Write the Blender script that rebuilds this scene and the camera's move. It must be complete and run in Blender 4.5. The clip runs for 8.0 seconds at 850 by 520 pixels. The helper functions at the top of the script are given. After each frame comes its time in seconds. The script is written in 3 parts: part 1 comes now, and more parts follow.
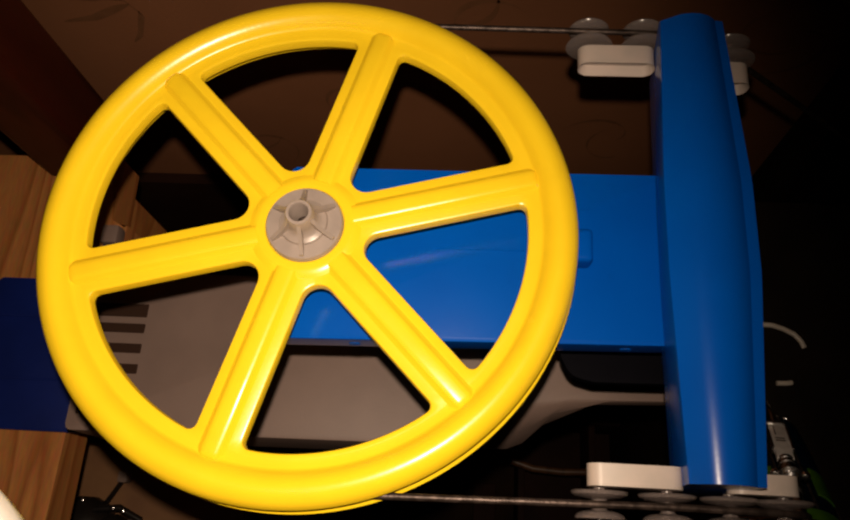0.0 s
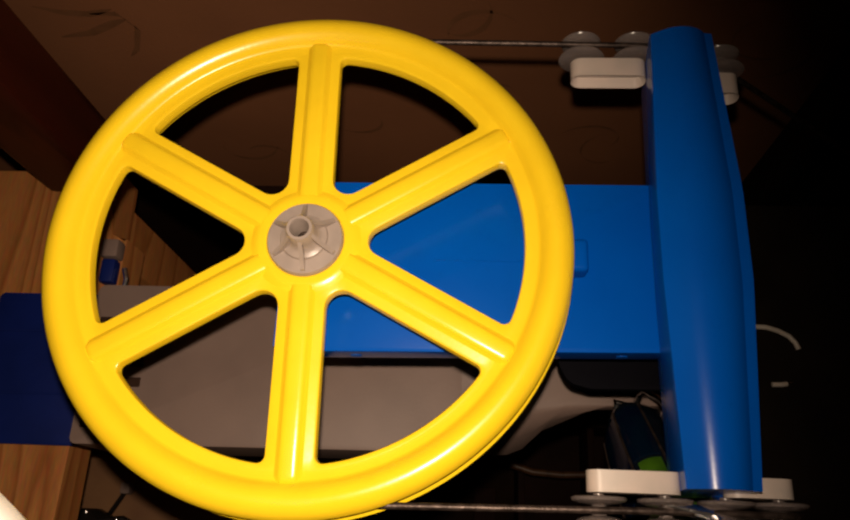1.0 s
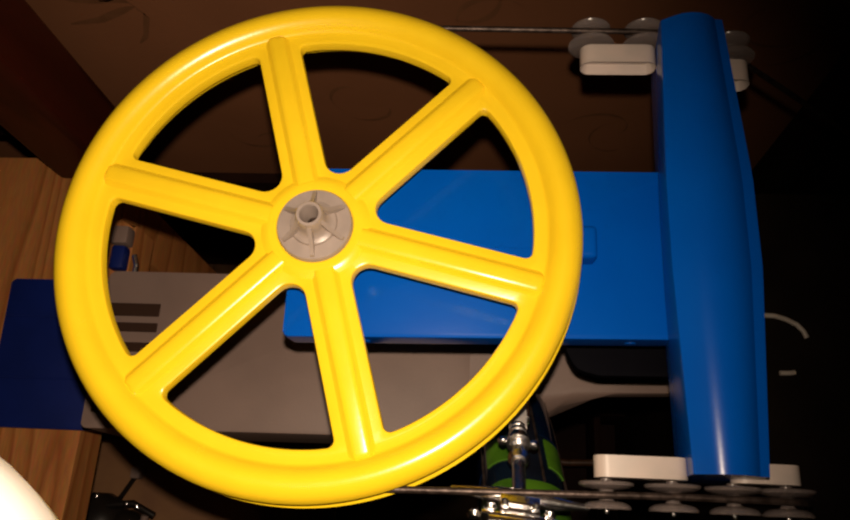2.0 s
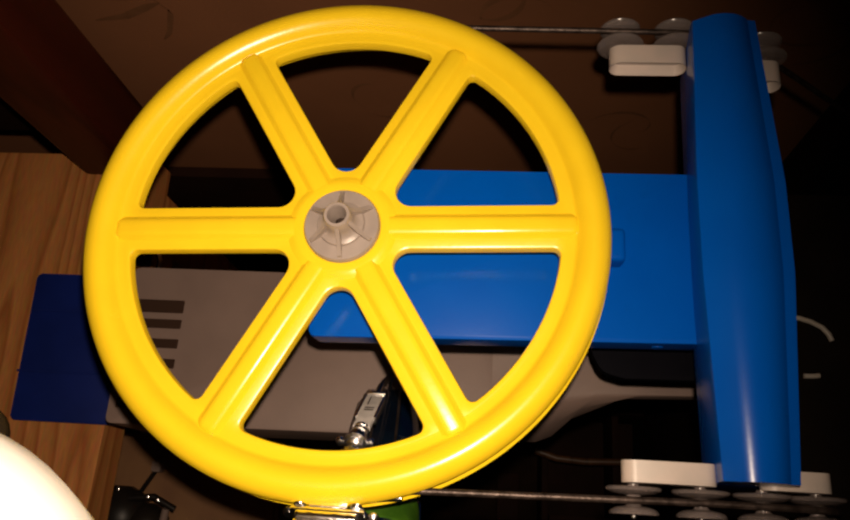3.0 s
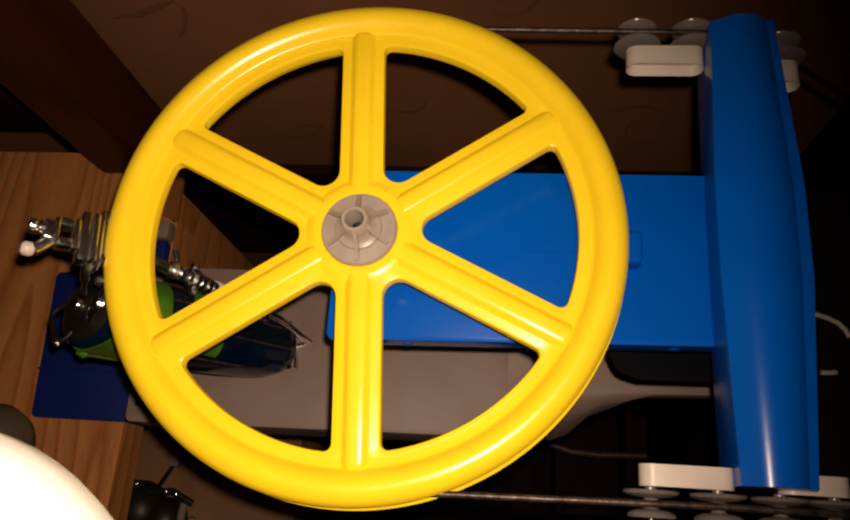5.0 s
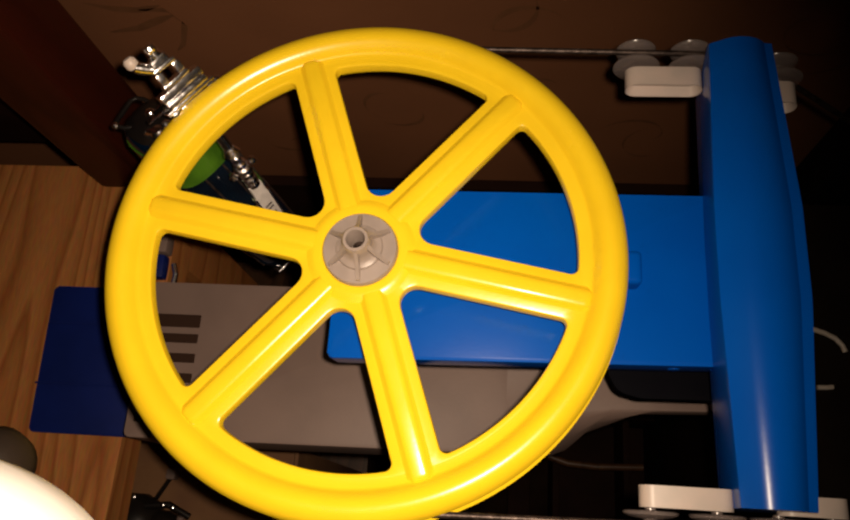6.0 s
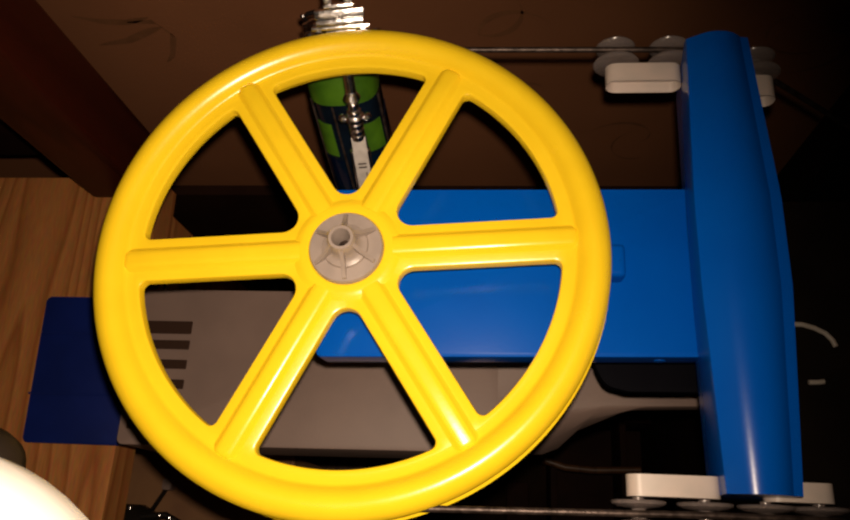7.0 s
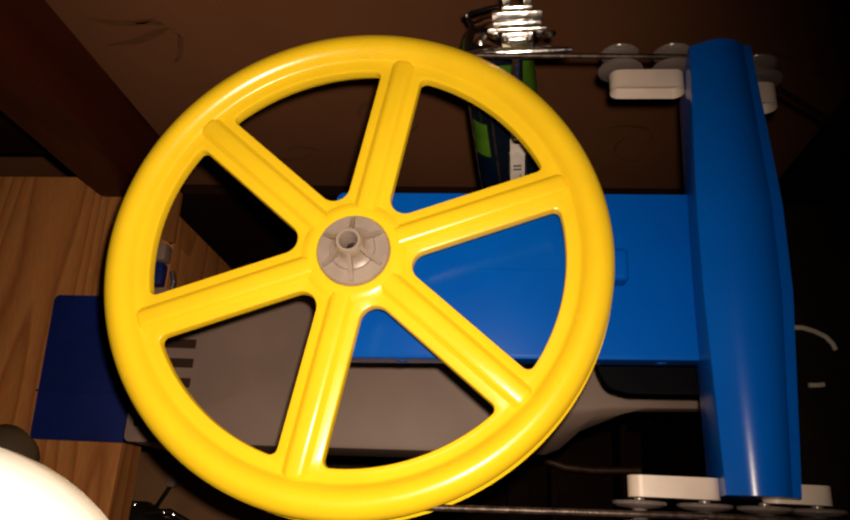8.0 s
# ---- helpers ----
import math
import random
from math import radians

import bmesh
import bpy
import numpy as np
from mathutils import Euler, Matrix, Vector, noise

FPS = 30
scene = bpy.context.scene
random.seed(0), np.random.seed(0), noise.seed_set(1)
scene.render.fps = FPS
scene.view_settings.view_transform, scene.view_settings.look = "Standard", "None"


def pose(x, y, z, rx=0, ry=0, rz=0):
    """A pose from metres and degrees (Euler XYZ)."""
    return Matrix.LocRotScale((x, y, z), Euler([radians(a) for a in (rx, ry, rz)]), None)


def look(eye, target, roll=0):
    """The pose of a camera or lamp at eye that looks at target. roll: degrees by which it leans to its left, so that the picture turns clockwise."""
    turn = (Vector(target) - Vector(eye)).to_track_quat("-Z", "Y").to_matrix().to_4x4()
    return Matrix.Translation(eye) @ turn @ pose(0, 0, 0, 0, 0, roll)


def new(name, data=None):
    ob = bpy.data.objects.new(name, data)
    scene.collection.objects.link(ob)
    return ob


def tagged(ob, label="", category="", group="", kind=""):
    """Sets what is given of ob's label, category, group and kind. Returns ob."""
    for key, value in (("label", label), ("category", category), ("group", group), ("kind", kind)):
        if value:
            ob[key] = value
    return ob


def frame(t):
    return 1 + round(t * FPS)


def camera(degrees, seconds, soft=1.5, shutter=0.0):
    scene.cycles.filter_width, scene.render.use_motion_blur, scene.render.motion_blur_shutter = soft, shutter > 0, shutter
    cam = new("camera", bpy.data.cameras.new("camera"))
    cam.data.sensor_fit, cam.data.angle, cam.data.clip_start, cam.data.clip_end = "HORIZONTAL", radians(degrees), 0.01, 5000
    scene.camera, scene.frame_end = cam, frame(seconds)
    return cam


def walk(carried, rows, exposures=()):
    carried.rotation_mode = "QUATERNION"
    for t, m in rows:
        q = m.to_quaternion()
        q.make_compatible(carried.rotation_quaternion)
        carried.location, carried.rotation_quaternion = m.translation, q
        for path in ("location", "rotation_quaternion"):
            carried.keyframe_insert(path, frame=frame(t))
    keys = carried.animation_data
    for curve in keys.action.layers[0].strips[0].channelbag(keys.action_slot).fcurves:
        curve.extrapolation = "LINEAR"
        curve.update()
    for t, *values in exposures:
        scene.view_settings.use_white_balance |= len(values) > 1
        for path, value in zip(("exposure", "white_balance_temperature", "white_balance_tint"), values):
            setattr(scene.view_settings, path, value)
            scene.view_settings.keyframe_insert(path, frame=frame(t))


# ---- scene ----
H = 0.70          # height of the wheel's face over the floor; the plan below is taken from there
FLOOR = -H
WALL = 0.233      # papered wall behind the toy
TABLE = -0.178    # top of the pine stool

# ---- camera and its way ----
cam = camera(59.03, 8.0, soft=2.2)
PATH = [
    (0.0, 0.06311, -0.10629, 0.25322, 20.276, 2.696, 3.205),
    (0.5, 0.06118, -0.10521, 0.25489, 19.984, 3.254, 2.817),
    (1.0, 0.06223, -0.10488, 0.25933, 20.48, 2.728, 2.243),
    (1.2, 0.0621, -0.1051, 0.2595, 19.55, 2.56, 2.3),
    (2.5, 0.06038, -0.10657, 0.26033, 19.737, 3.763, 2.858),
    (3.0, 0.05672, -0.10391, 0.2605, 19.313, 4.042, 3.441),
    (3.5, 0.05605, -0.10333, 0.2589, 18.507, 4.14, 3.389),
    (4.0, 0.05753, -0.10419, 0.25862, 18.554, 4.519, 3.292),
    (4.5, 0.05567, -0.10154, 0.26175, 18.751, 5.025, 3.501),
    (4.7, 0.0553, -0.1007, 0.2625, 18.5, 5.0, 3.53),
    (5.8, 0.0529, -0.0955, 0.2659, 18.82, 4.8, 3.6),
    (6.0, 0.05275, -0.09508, 0.2663, 19.025, 4.604, 3.572),
    (6.5, 0.05807, -0.09978, 0.26435, 19.41, 4.878, 2.58),
    (7.0, 0.05778, -0.10131, 0.26655, 19.869, 4.82, 2.4),
    (7.5, 0.05745, -0.10183, 0.26995, 19.945, 4.782, 2.723),
    (8.0, 0.0564, -0.10149, 0.27143, 19.821, 4.781, 2.815),
]
walk(cam, [(t, pose(x, y, z + H, rx, ry, rz)) for t, x, y, z, rx, ry, rz in PATH])

# ---- light: a dark room, lit by the small torch beside the lens ----
world = bpy.data.worlds.new("night")
scene.world = world
world.use_nodes = True
world.node_tree.nodes["Background"].inputs["Color"].default_value = (1.0, 0.72, 0.45, 1)
world.node_tree.nodes["Background"].inputs["Strength"].default_value = 0.0006
torch = new("torch", bpy.data.lights.new("torch", "SPOT"))
torch.data.energy = 5.5
torch.data.color = (1.0, 0.77, 0.57)
torch.data.shadow_soft_size = 0.003
torch.data.spot_size, torch.data.spot_blend = radians(103), 1.0
torch.matrix_world = look((0.061, -0.0900, 0.269 + H), (-0.043, -0.047, H))
scene.view_settings.exposure = 0.0


# ---- materials ----
def material(name, colour, rough=0.5, metal=0.0, second=None, scale=40.0, bump=0.0, bump_scale=300.0, detail=4.0,
             spread=(0.35, 0.65), coat=0.0, transmission=0.0, vary=0.0, gloss=0.5):
    mat = bpy.data.materials.new(name)
    mat.use_nodes = True
    nodes, links = mat.node_tree.nodes, mat.node_tree.links
    bsdf = nodes["Principled BSDF"]
    bsdf.inputs["Base Color"].default_value = (*colour, 1)
    bsdf.inputs["Roughness"].default_value = rough
    bsdf.inputs["Metallic"].default_value = metal
    bsdf.inputs["Specular IOR Level"].default_value = gloss
    bsdf.inputs["Coat Weight"].default_value = coat
    bsdf.inputs["Coat Roughness"].default_value = 0.12
    bsdf.inputs["Transmission Weight"].default_value = transmission
    where = nodes.new("ShaderNodeTexCoord")
    if second:
        grain = nodes.new("ShaderNodeTexNoise")
        grain.inputs["Scale"].default_value, grain.inputs["Detail"].default_value = scale, detail
        ramp = nodes.new("ShaderNodeValToRGB")
        ramp.color_ramp.elements[0].position, ramp.color_ramp.elements[1].position = spread
        ramp.color_ramp.elements[0].color, ramp.color_ramp.elements[1].color = (*colour, 1), (*second, 1)
        links.new(where.outputs["Object"], grain.inputs["Vector"])
        links.new(grain.outputs["Fac"], ramp.inputs["Fac"])
        links.new(ramp.outputs["Color"], bsdf.inputs["Base Color"])
    if vary:
        patch = nodes.new("ShaderNodeTexNoise")
        patch.inputs["Scale"].default_value, patch.inputs["Detail"].default_value = scale * 0.6, 6
        spans = nodes.new("ShaderNodeMapRange")
        spans.inputs["To Min"].default_value, spans.inputs["To Max"].default_value = rough - vary, rough + vary
        links.new(where.outputs["Object"], patch.inputs["Vector"])
        links.new(patch.outputs["Fac"], spans.inputs["Value"])
        links.new(spans.outputs["Result"], bsdf.inputs["Roughness"])
    if bump:
        fine = nodes.new("ShaderNodeTexNoise")
        fine.inputs["Scale"].default_value, fine.inputs["Detail"].default_value = bump_scale, 5
        relief = nodes.new("ShaderNodeBump")
        relief.inputs["Strength"].default_value, relief.inputs["Distance"].default_value = bump, 0.0006
        links.new(where.outputs["Object"], fine.inputs["Vector"])
        links.new(fine.outputs["Fac"], relief.inputs["Height"])
        links.new(relief.outputs["Normal"], bsdf.inputs["Normal"])
    return mat


def wood_material(name, pale, dark, along, rings=26.0, rough=0.45, turn=(0, 0, 0)):
    """Sawn softwood: growth rings stretched along one axis, with fine pores."""
    mat = material(name, pale, rough)
    nodes, links = mat.node_tree.nodes, mat.node_tree.links
    bsdf = nodes["Principled BSDF"]
    where, stretch = nodes.new("ShaderNodeTexCoord"), nodes.new("ShaderNodeMapping")
    stretch.inputs["Scale"].default_value = along
    stretch.inputs["Rotation"].default_value = turn
    bend = nodes.new("ShaderNodeTexNoise")
    bend.inputs["Scale"].default_value, bend.inputs["Detail"].default_value = 1.1, 2
    ring = nodes.new("ShaderNodeMath")
    ring.operation = "MULTIPLY"
    ring.inputs[1].default_value = rings
    saw = nodes.new("ShaderNodeMath")
    saw.operation = "FRACT"
    ramp = nodes.new("ShaderNodeValToRGB")
    stops = ramp.color_ramp
    stops.elements[0].color, stops.elements[1].color = (*pale, 1), (*pale, 1)
    stops.elements.new(0.62).color = (*[0.55 * a + 0.45 * b for a, b in zip(pale, dark)], 1)
    stops.elements.new(0.84).color = (*dark, 1)
    pores = nodes.new("ShaderNodeTexNoise")
    pores.inputs["Scale"].default_value, pores.inputs["Detail"].default_value = 90, 3
    mix = nodes.new("ShaderNodeMix")
    mix.data_type, mix.blend_type = "RGBA", "MULTIPLY"
    mix.inputs["Factor"].default_value = 0.55
    relief = nodes.new("ShaderNodeBump")
    relief.inputs["Strength"].default_value, relief.inputs["Distance"].default_value = 0.25, 0.0005
    links.new(where.outputs["Object"], stretch.inputs["Vector"])
    links.new(stretch.outputs["Vector"], bend.inputs["Vector"])
    links.new(stretch.outputs["Vector"], pores.inputs["Vector"])
    links.new(bend.outputs["Fac"], ring.inputs[0])
    links.new(ring.outputs["Value"], saw.inputs[0])
    links.new(saw.outputs["Value"], ramp.inputs["Fac"])
    links.new(ramp.outputs["Color"], mix.inputs["A"])
    links.new(pores.outputs["Color"], mix.inputs["B"])
    links.new(mix.outputs["Result"], bsdf.inputs["Base Color"])
    links.new(saw.outputs["Value"], relief.inputs["Height"])
    links.new(relief.outputs["Normal"], bsdf.inputs["Normal"])
    return mat


def paper_material(name, ground, mark):
    """Beige wallpaper with faint embossed scrolls and stains."""
    mat = material(name, ground, 0.6)
    nodes, links = mat.node_tree.nodes, mat.node_tree.links
    bsdf = nodes["Principled BSDF"]
    where = nodes.new("ShaderNodeTexCoord")
    stain = nodes.new("ShaderNodeTexNoise")
    stain.inputs["Scale"].default_value, stain.inputs["Detail"].default_value = 7, 5
    cloud = nodes.new("ShaderNodeValToRGB")
    cloud.color_ramp.elements[0].position, cloud.color_ramp.elements[1].position = 0.32, 0.7
    cloud.color_ramp.elements[0].color = (*[0.78 * c for c in ground], 1)
    cloud.color_ramp.elements[1].color = (*ground, 1)
    fibre = nodes.new("ShaderNodeTexNoise")
    fibre.inputs["Scale"].default_value, fibre.inputs["Detail"].default_value = 420, 3
    relief = nodes.new("ShaderNodeBump")
    relief.inputs["Strength"].default_value, relief.inputs["Distance"].default_value = 0.35, 0.0006
    links.new(where.outputs["Object"], stain.inputs["Vector"])
    links.new(where.outputs["Object"], fibre.inputs["Vector"])
    links.new(stain.outputs["Fac"], cloud.inputs["Fac"])
    links.new(cloud.outputs["Color"], bsdf.inputs["Base Color"])
    links.new(fibre.outputs["Fac"], relief.inputs["Height"])
    links.new(relief.outputs["Normal"], bsdf.inputs["Normal"])
    return mat


YELLOW = material("yellow_plastic", (0.92, 0.640, 0.016), 0.25, second=(0.89, 0.612, 0.015), scale=60, bump=0.05, bump_scale=500, vary=0.07)
BLUE = material("blue_plastic", (0.0, 0.074, 0.425), 0.22, second=(0.0, 0.081, 0.45), scale=35, bump=0.02, bump_scale=700, vary=0.05, gloss=0.22)
NAVY = material("navy_plastic", (0.004, 0.013, 0.12), 0.5, second=(0.003, 0.010, 0.09), scale=30, bump=0.1, gloss=0.25)
GREY = material("grey_plastic", (0.185, 0.132, 0.113), 0.5, second=(0.16, 0.114, 0.098), scale=30, bump=0.12, bump_scale=800, gloss=0.3)
CAPGREY = material("cap_plastic", (0.33, 0.275, 0.245), 0.32, second=(0.28, 0.235, 0.21), scale=120, bump=0.06, bump_scale=600, vary=0.08)
WHITE = material("white_plastic", (0.58, 0.485, 0.43), 0.4, second=(0.5, 0.44, 0.395), scale=80, bump=0.06)
ROLLER = material("roller_plastic", (0.50, 0.42, 0.40), 0.22, second=(0.44, 0.37, 0.35), scale=90, transmission=0.72)
CHROME = material("chrome", (0.96, 0.94, 0.94), 0.22, 1.0, bump=0.55, bump_scale=260, vary=0.10)
STEEL = material("cable_steel", (0.09, 0.065, 0.055), 0.42, 0.6, second=(0.03, 0.02, 0.016), scale=320, bump=0.3, bump_scale=700)
DARKGLASS = material("dark_glass", (0.003, 0.005, 0.010), 0.10, second=(0.004, 0.009, 0.018), scale=60)
LIME = material("lime_plastic", (0.062, 0.165, 0.009), 0.35, second=(0.03, 0.09, 0.006), scale=80)
BLACK = material("black_plastic", (0.006, 0.005, 0.005), 0.4, second=(0.012, 0.009, 0.007), scale=40, bump=0.1, gloss=0.2)
# dark rubber, made nearly black to hold the beam's shadow
SLATE = material("shaded_rubber", (0.0022, 0.0022, 0.004), 0.6, second=(0.003, 0.003, 0.005), scale=50, bump=0.1, gloss=0.03)
STRIP = material("pale_strip", (0.62, 0.58, 0.55), 0.4, second=(0.5, 0.47, 0.44), scale=220)
# dark brown for the shade inside the vent slots
SLOT_DARK = material("slot_dark", (0.028, 0.014, 0.009), 0.8, gloss=0.1)
TINT = material("tinted_glass", (0.0015, 0.004, 0.018), 0.10, second=(0.0015, 0.008, 0.02), scale=90)
PINE = wood_material("pine", (0.52, 0.215, 0.066), (0.33, 0.115, 0.031), (9, 1.1, 9), 21)
REDWOOD = wood_material("red_stained_wood", (0.070, 0.0125, 0.005), (0.038, 0.0065, 0.0032), (14, 14, 1.2), 9, 0.42)
CARTON = material("brown_board", (0.2, 0.1, 0.04), 0.8, second=(0.15, 0.07, 0.03), scale=26, bump=0.3, bump_scale=200)
for wood, level in ((PINE, 0.3), (REDWOOD, 0.15)):
    wood.node_tree.nodes["Principled BSDF"].inputs["Specular IOR Level"].default_value = level
PAPER = paper_material("wallpaper", (0.335, 0.138, 0.062), (0.305, 0.174, 0.094))
SCROLL = material("paper_scroll", (0.19, 0.082, 0.035), 0.6, second=(0.25, 0.11, 0.048), scale=60)
# near-black colour that stands in for shade on the floor
FLOOR_SHADE = material("floor_shade", (0.010, 0.006, 0.004), 0.95, second=(0.018, 0.010, 0.006), scale=30, bump=0.6, bump_scale=900, gloss=0.05)
BOARDS = wood_material("floor_boards", (0.12, 0.055, 0.022), (0.06, 0.025, 0.01), (9, 1.0, 9), 20)
PLASTER = material("plaster", (0.4, 0.32, 0.25), 0.8, second=(0.34, 0.27, 0.21), scale=4, bump=0.2)
# red wood with the room's dimness put into its colour
DUSK = material("dimmed_red_wood", (0.011, 0.0036, 0.002), 0.7, second=(0.017, 0.0055, 0.003), scale=30, bump=0.2, gloss=0.1)
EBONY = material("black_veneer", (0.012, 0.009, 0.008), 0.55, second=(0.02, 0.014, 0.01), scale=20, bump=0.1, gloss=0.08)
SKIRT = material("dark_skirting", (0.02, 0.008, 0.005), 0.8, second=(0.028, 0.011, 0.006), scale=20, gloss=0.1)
SHADE = material("white_shade", (0.93, 0.925, 0.915), 0.6, second=(0.89, 0.88, 0.86), scale=30, bump=0.1)
WIRE = material("white_wire", (0.92, 0.86, 0.78), 0.45, second=(0.7, 0.62, 0.52), scale=60)


# ---- mesh helpers ----
def mesh_from(bm, name, material_used, smooth=40):
    me = bpy.data.meshes.new(name)
    bmesh.ops.recalc_face_normals(bm, faces=bm.faces)
    limit = radians(smooth)
    for face in bm.faces:
        face.smooth = True
    for edge in bm.edges:
        edge.smooth = len(edge.link_faces) == 2 and edge.calc_face_angle(0) < limit
    bm.to_mesh(me)
    bm.free()
    me.materials.append(material_used)
    return me


def part(name, bm, material_used, parent, label="", smooth=40):
    ob = new(name, mesh_from(bm, name, material_used, smooth))
    ob.parent = parent
    return tagged(ob, label)


def thing(name, label, category, m=None, group="", kind=""):
    ob = new(name)
    ob.matrix_world = m if m else pose(0, 0, H)
    ob.empty_display_size = 0.02
    return tagged(ob, label, category, group, kind)


def solid(name, bm, material_used, label, category, m=None, group="", kind="", smooth=40):
    ob = new(name, mesh_from(bm, name, material_used, smooth))
    ob.matrix_world = m if m else pose(0, 0, H)
    return tagged(ob, label, category, group, kind)


def box(x0, x1, y0, y1, z0, z1, bevel=0.0, segments=2, bm=None):
    bm = bm or bmesh.new()
    made = bmesh.ops.create_cube(bm, size=1.0)["verts"]
    bmesh.ops.scale(bm, vec=(x1 - x0, y1 - y0, z1 - z0), verts=made)
    bmesh.ops.translate(bm, vec=((x0 + x1) / 2, (y0 + y1) / 2, (z0 + z1) / 2), verts=made)
    if bevel:
        edges = list({e for v in made for e in v.link_edges})
        bmesh.ops.bevel(bm, geom=edges, offset=bevel, segments=segments, profile=0.6, affect="EDGES")
    return bm


def turned(profile, steps=48, axis="z", at=(0, 0, 0), bm=None, closed=False):
    """A body of revolution from (radius, height) pairs."""
    bm = bm or bmesh.new()
    rings = []
    for r, h in profile:
        ring = []
        for k in range(steps if r > 1e-6 else 1):
            a = 2 * math.pi * k / steps
            p = (r * math.cos(a), r * math.sin(a), h)
            if axis == "y":
                p = (p[0], p[2], p[1])
            elif axis == "x":
                p = (p[2], p[0], p[1])
            ring.append(bm.verts.new((p[0] + at[0], p[1] + at[1], p[2] + at[2])))
        rings.append(ring)
    pairs = list(zip(rings, rings[1:])) + ([(rings[-1], rings[0])] if closed else [])
    for low, high in pairs:
        for k in range(steps):
            a, b = low[k % len(low)], low[(k + 1) % len(low)]
            c, d = high[(k + 1) % len(high)], high[k % len(high)]
            corners = [v for i, v in enumerate((a, b, c, d)) if v not in (a, b, c, d)[:i]]
            if len(corners) > 2:
                bm.faces.new(corners)
    return bm


def slab(outline, z0, z1, bevel=0.0, bm=None, segments=2):
    """An outline in plan, raised from z0 to z1."""
    bm = bm or bmesh.new()
    low = [bm.verts.new((x, y, z0)) for x, y in outline]
    high = [bm.verts.new((x, y, z1)) for x, y in outline]
    n = len(outline)
    bm.faces.new(low[::-1])
    top = bm.faces.new(high)
    for k in range(n):
        bm.faces.new((low[k], low[(k + 1) % n], high[(k + 1) % n], high[k]))
    if bevel:
        bmesh.ops.bevel(bm, geom=list(top.edges), offset=bevel, segments=segments, profile=0.6, affect="EDGES")
    return bm


def rounded(points, radius, steps=6):
    """A polygon with its corners rounded, each by its own radius if a list is given."""
    out, n = [], len(points)
    for k, p in enumerate(points):
        r = radius[k] if isinstance(radius, (list, tuple)) else radius
        p, a, b = Vector(p), Vector(points[k - 1]), Vector(points[(k + 1) % n])
        if r <= 0:
            out.append(tuple(p))
            continue
        u, v = (a - p).normalized(), (b - p).normalized()
        half = u.angle(v) / 2
        d = min(r / math.tan(half), 0.49 * (a - p).length, 0.49 * (b - p).length)
        r = d * math.tan(half)
        centre = p + (u + v).normalized() * (r / math.sin(half))
        s, e = p + u * d - centre, p + v * d - centre
        turn = s.angle_signed(e)
        for i in range(steps + 1):
            c, q = math.cos(-turn * i / steps), math.sin(-turn * i / steps)
            out.append((centre.x + c * s.x - q * s.y, centre.y + q * s.x + c * s.y))
    return out


def tube(points, radius, steps=10, bm=None, caps=True):
    """A round rod along a line of points."""
    bm = bm or bmesh.new()
    rings, points = [], [Vector(p) for p in points]
    side = None
    for k, p in enumerate(points):
        way = (points[min(k + 1, len(points) - 1)] - points[max(k - 1, 0)]).normalized()
        side = side if side else way.orthogonal()
        side = (side - way * side.dot(way)).normalized()
        other = way.cross(side)
        r = radius[k] if isinstance(radius, (list, tuple)) else radius
        rings.append([bm.verts.new(p + (side * math.cos(a) + other * math.sin(a)) * r) for a in [2 * math.pi * i / steps for i in range(steps)]])
    for low, high in zip(rings, rings[1:]):
        for i in range(steps):
            bm.faces.new((low[i], low[(i + 1) % steps], high[(i + 1) % steps], high[i]))
    if caps:
        bm.faces.new(rings[0][::-1])
        bm.faces.new(rings[-1])
    return bm


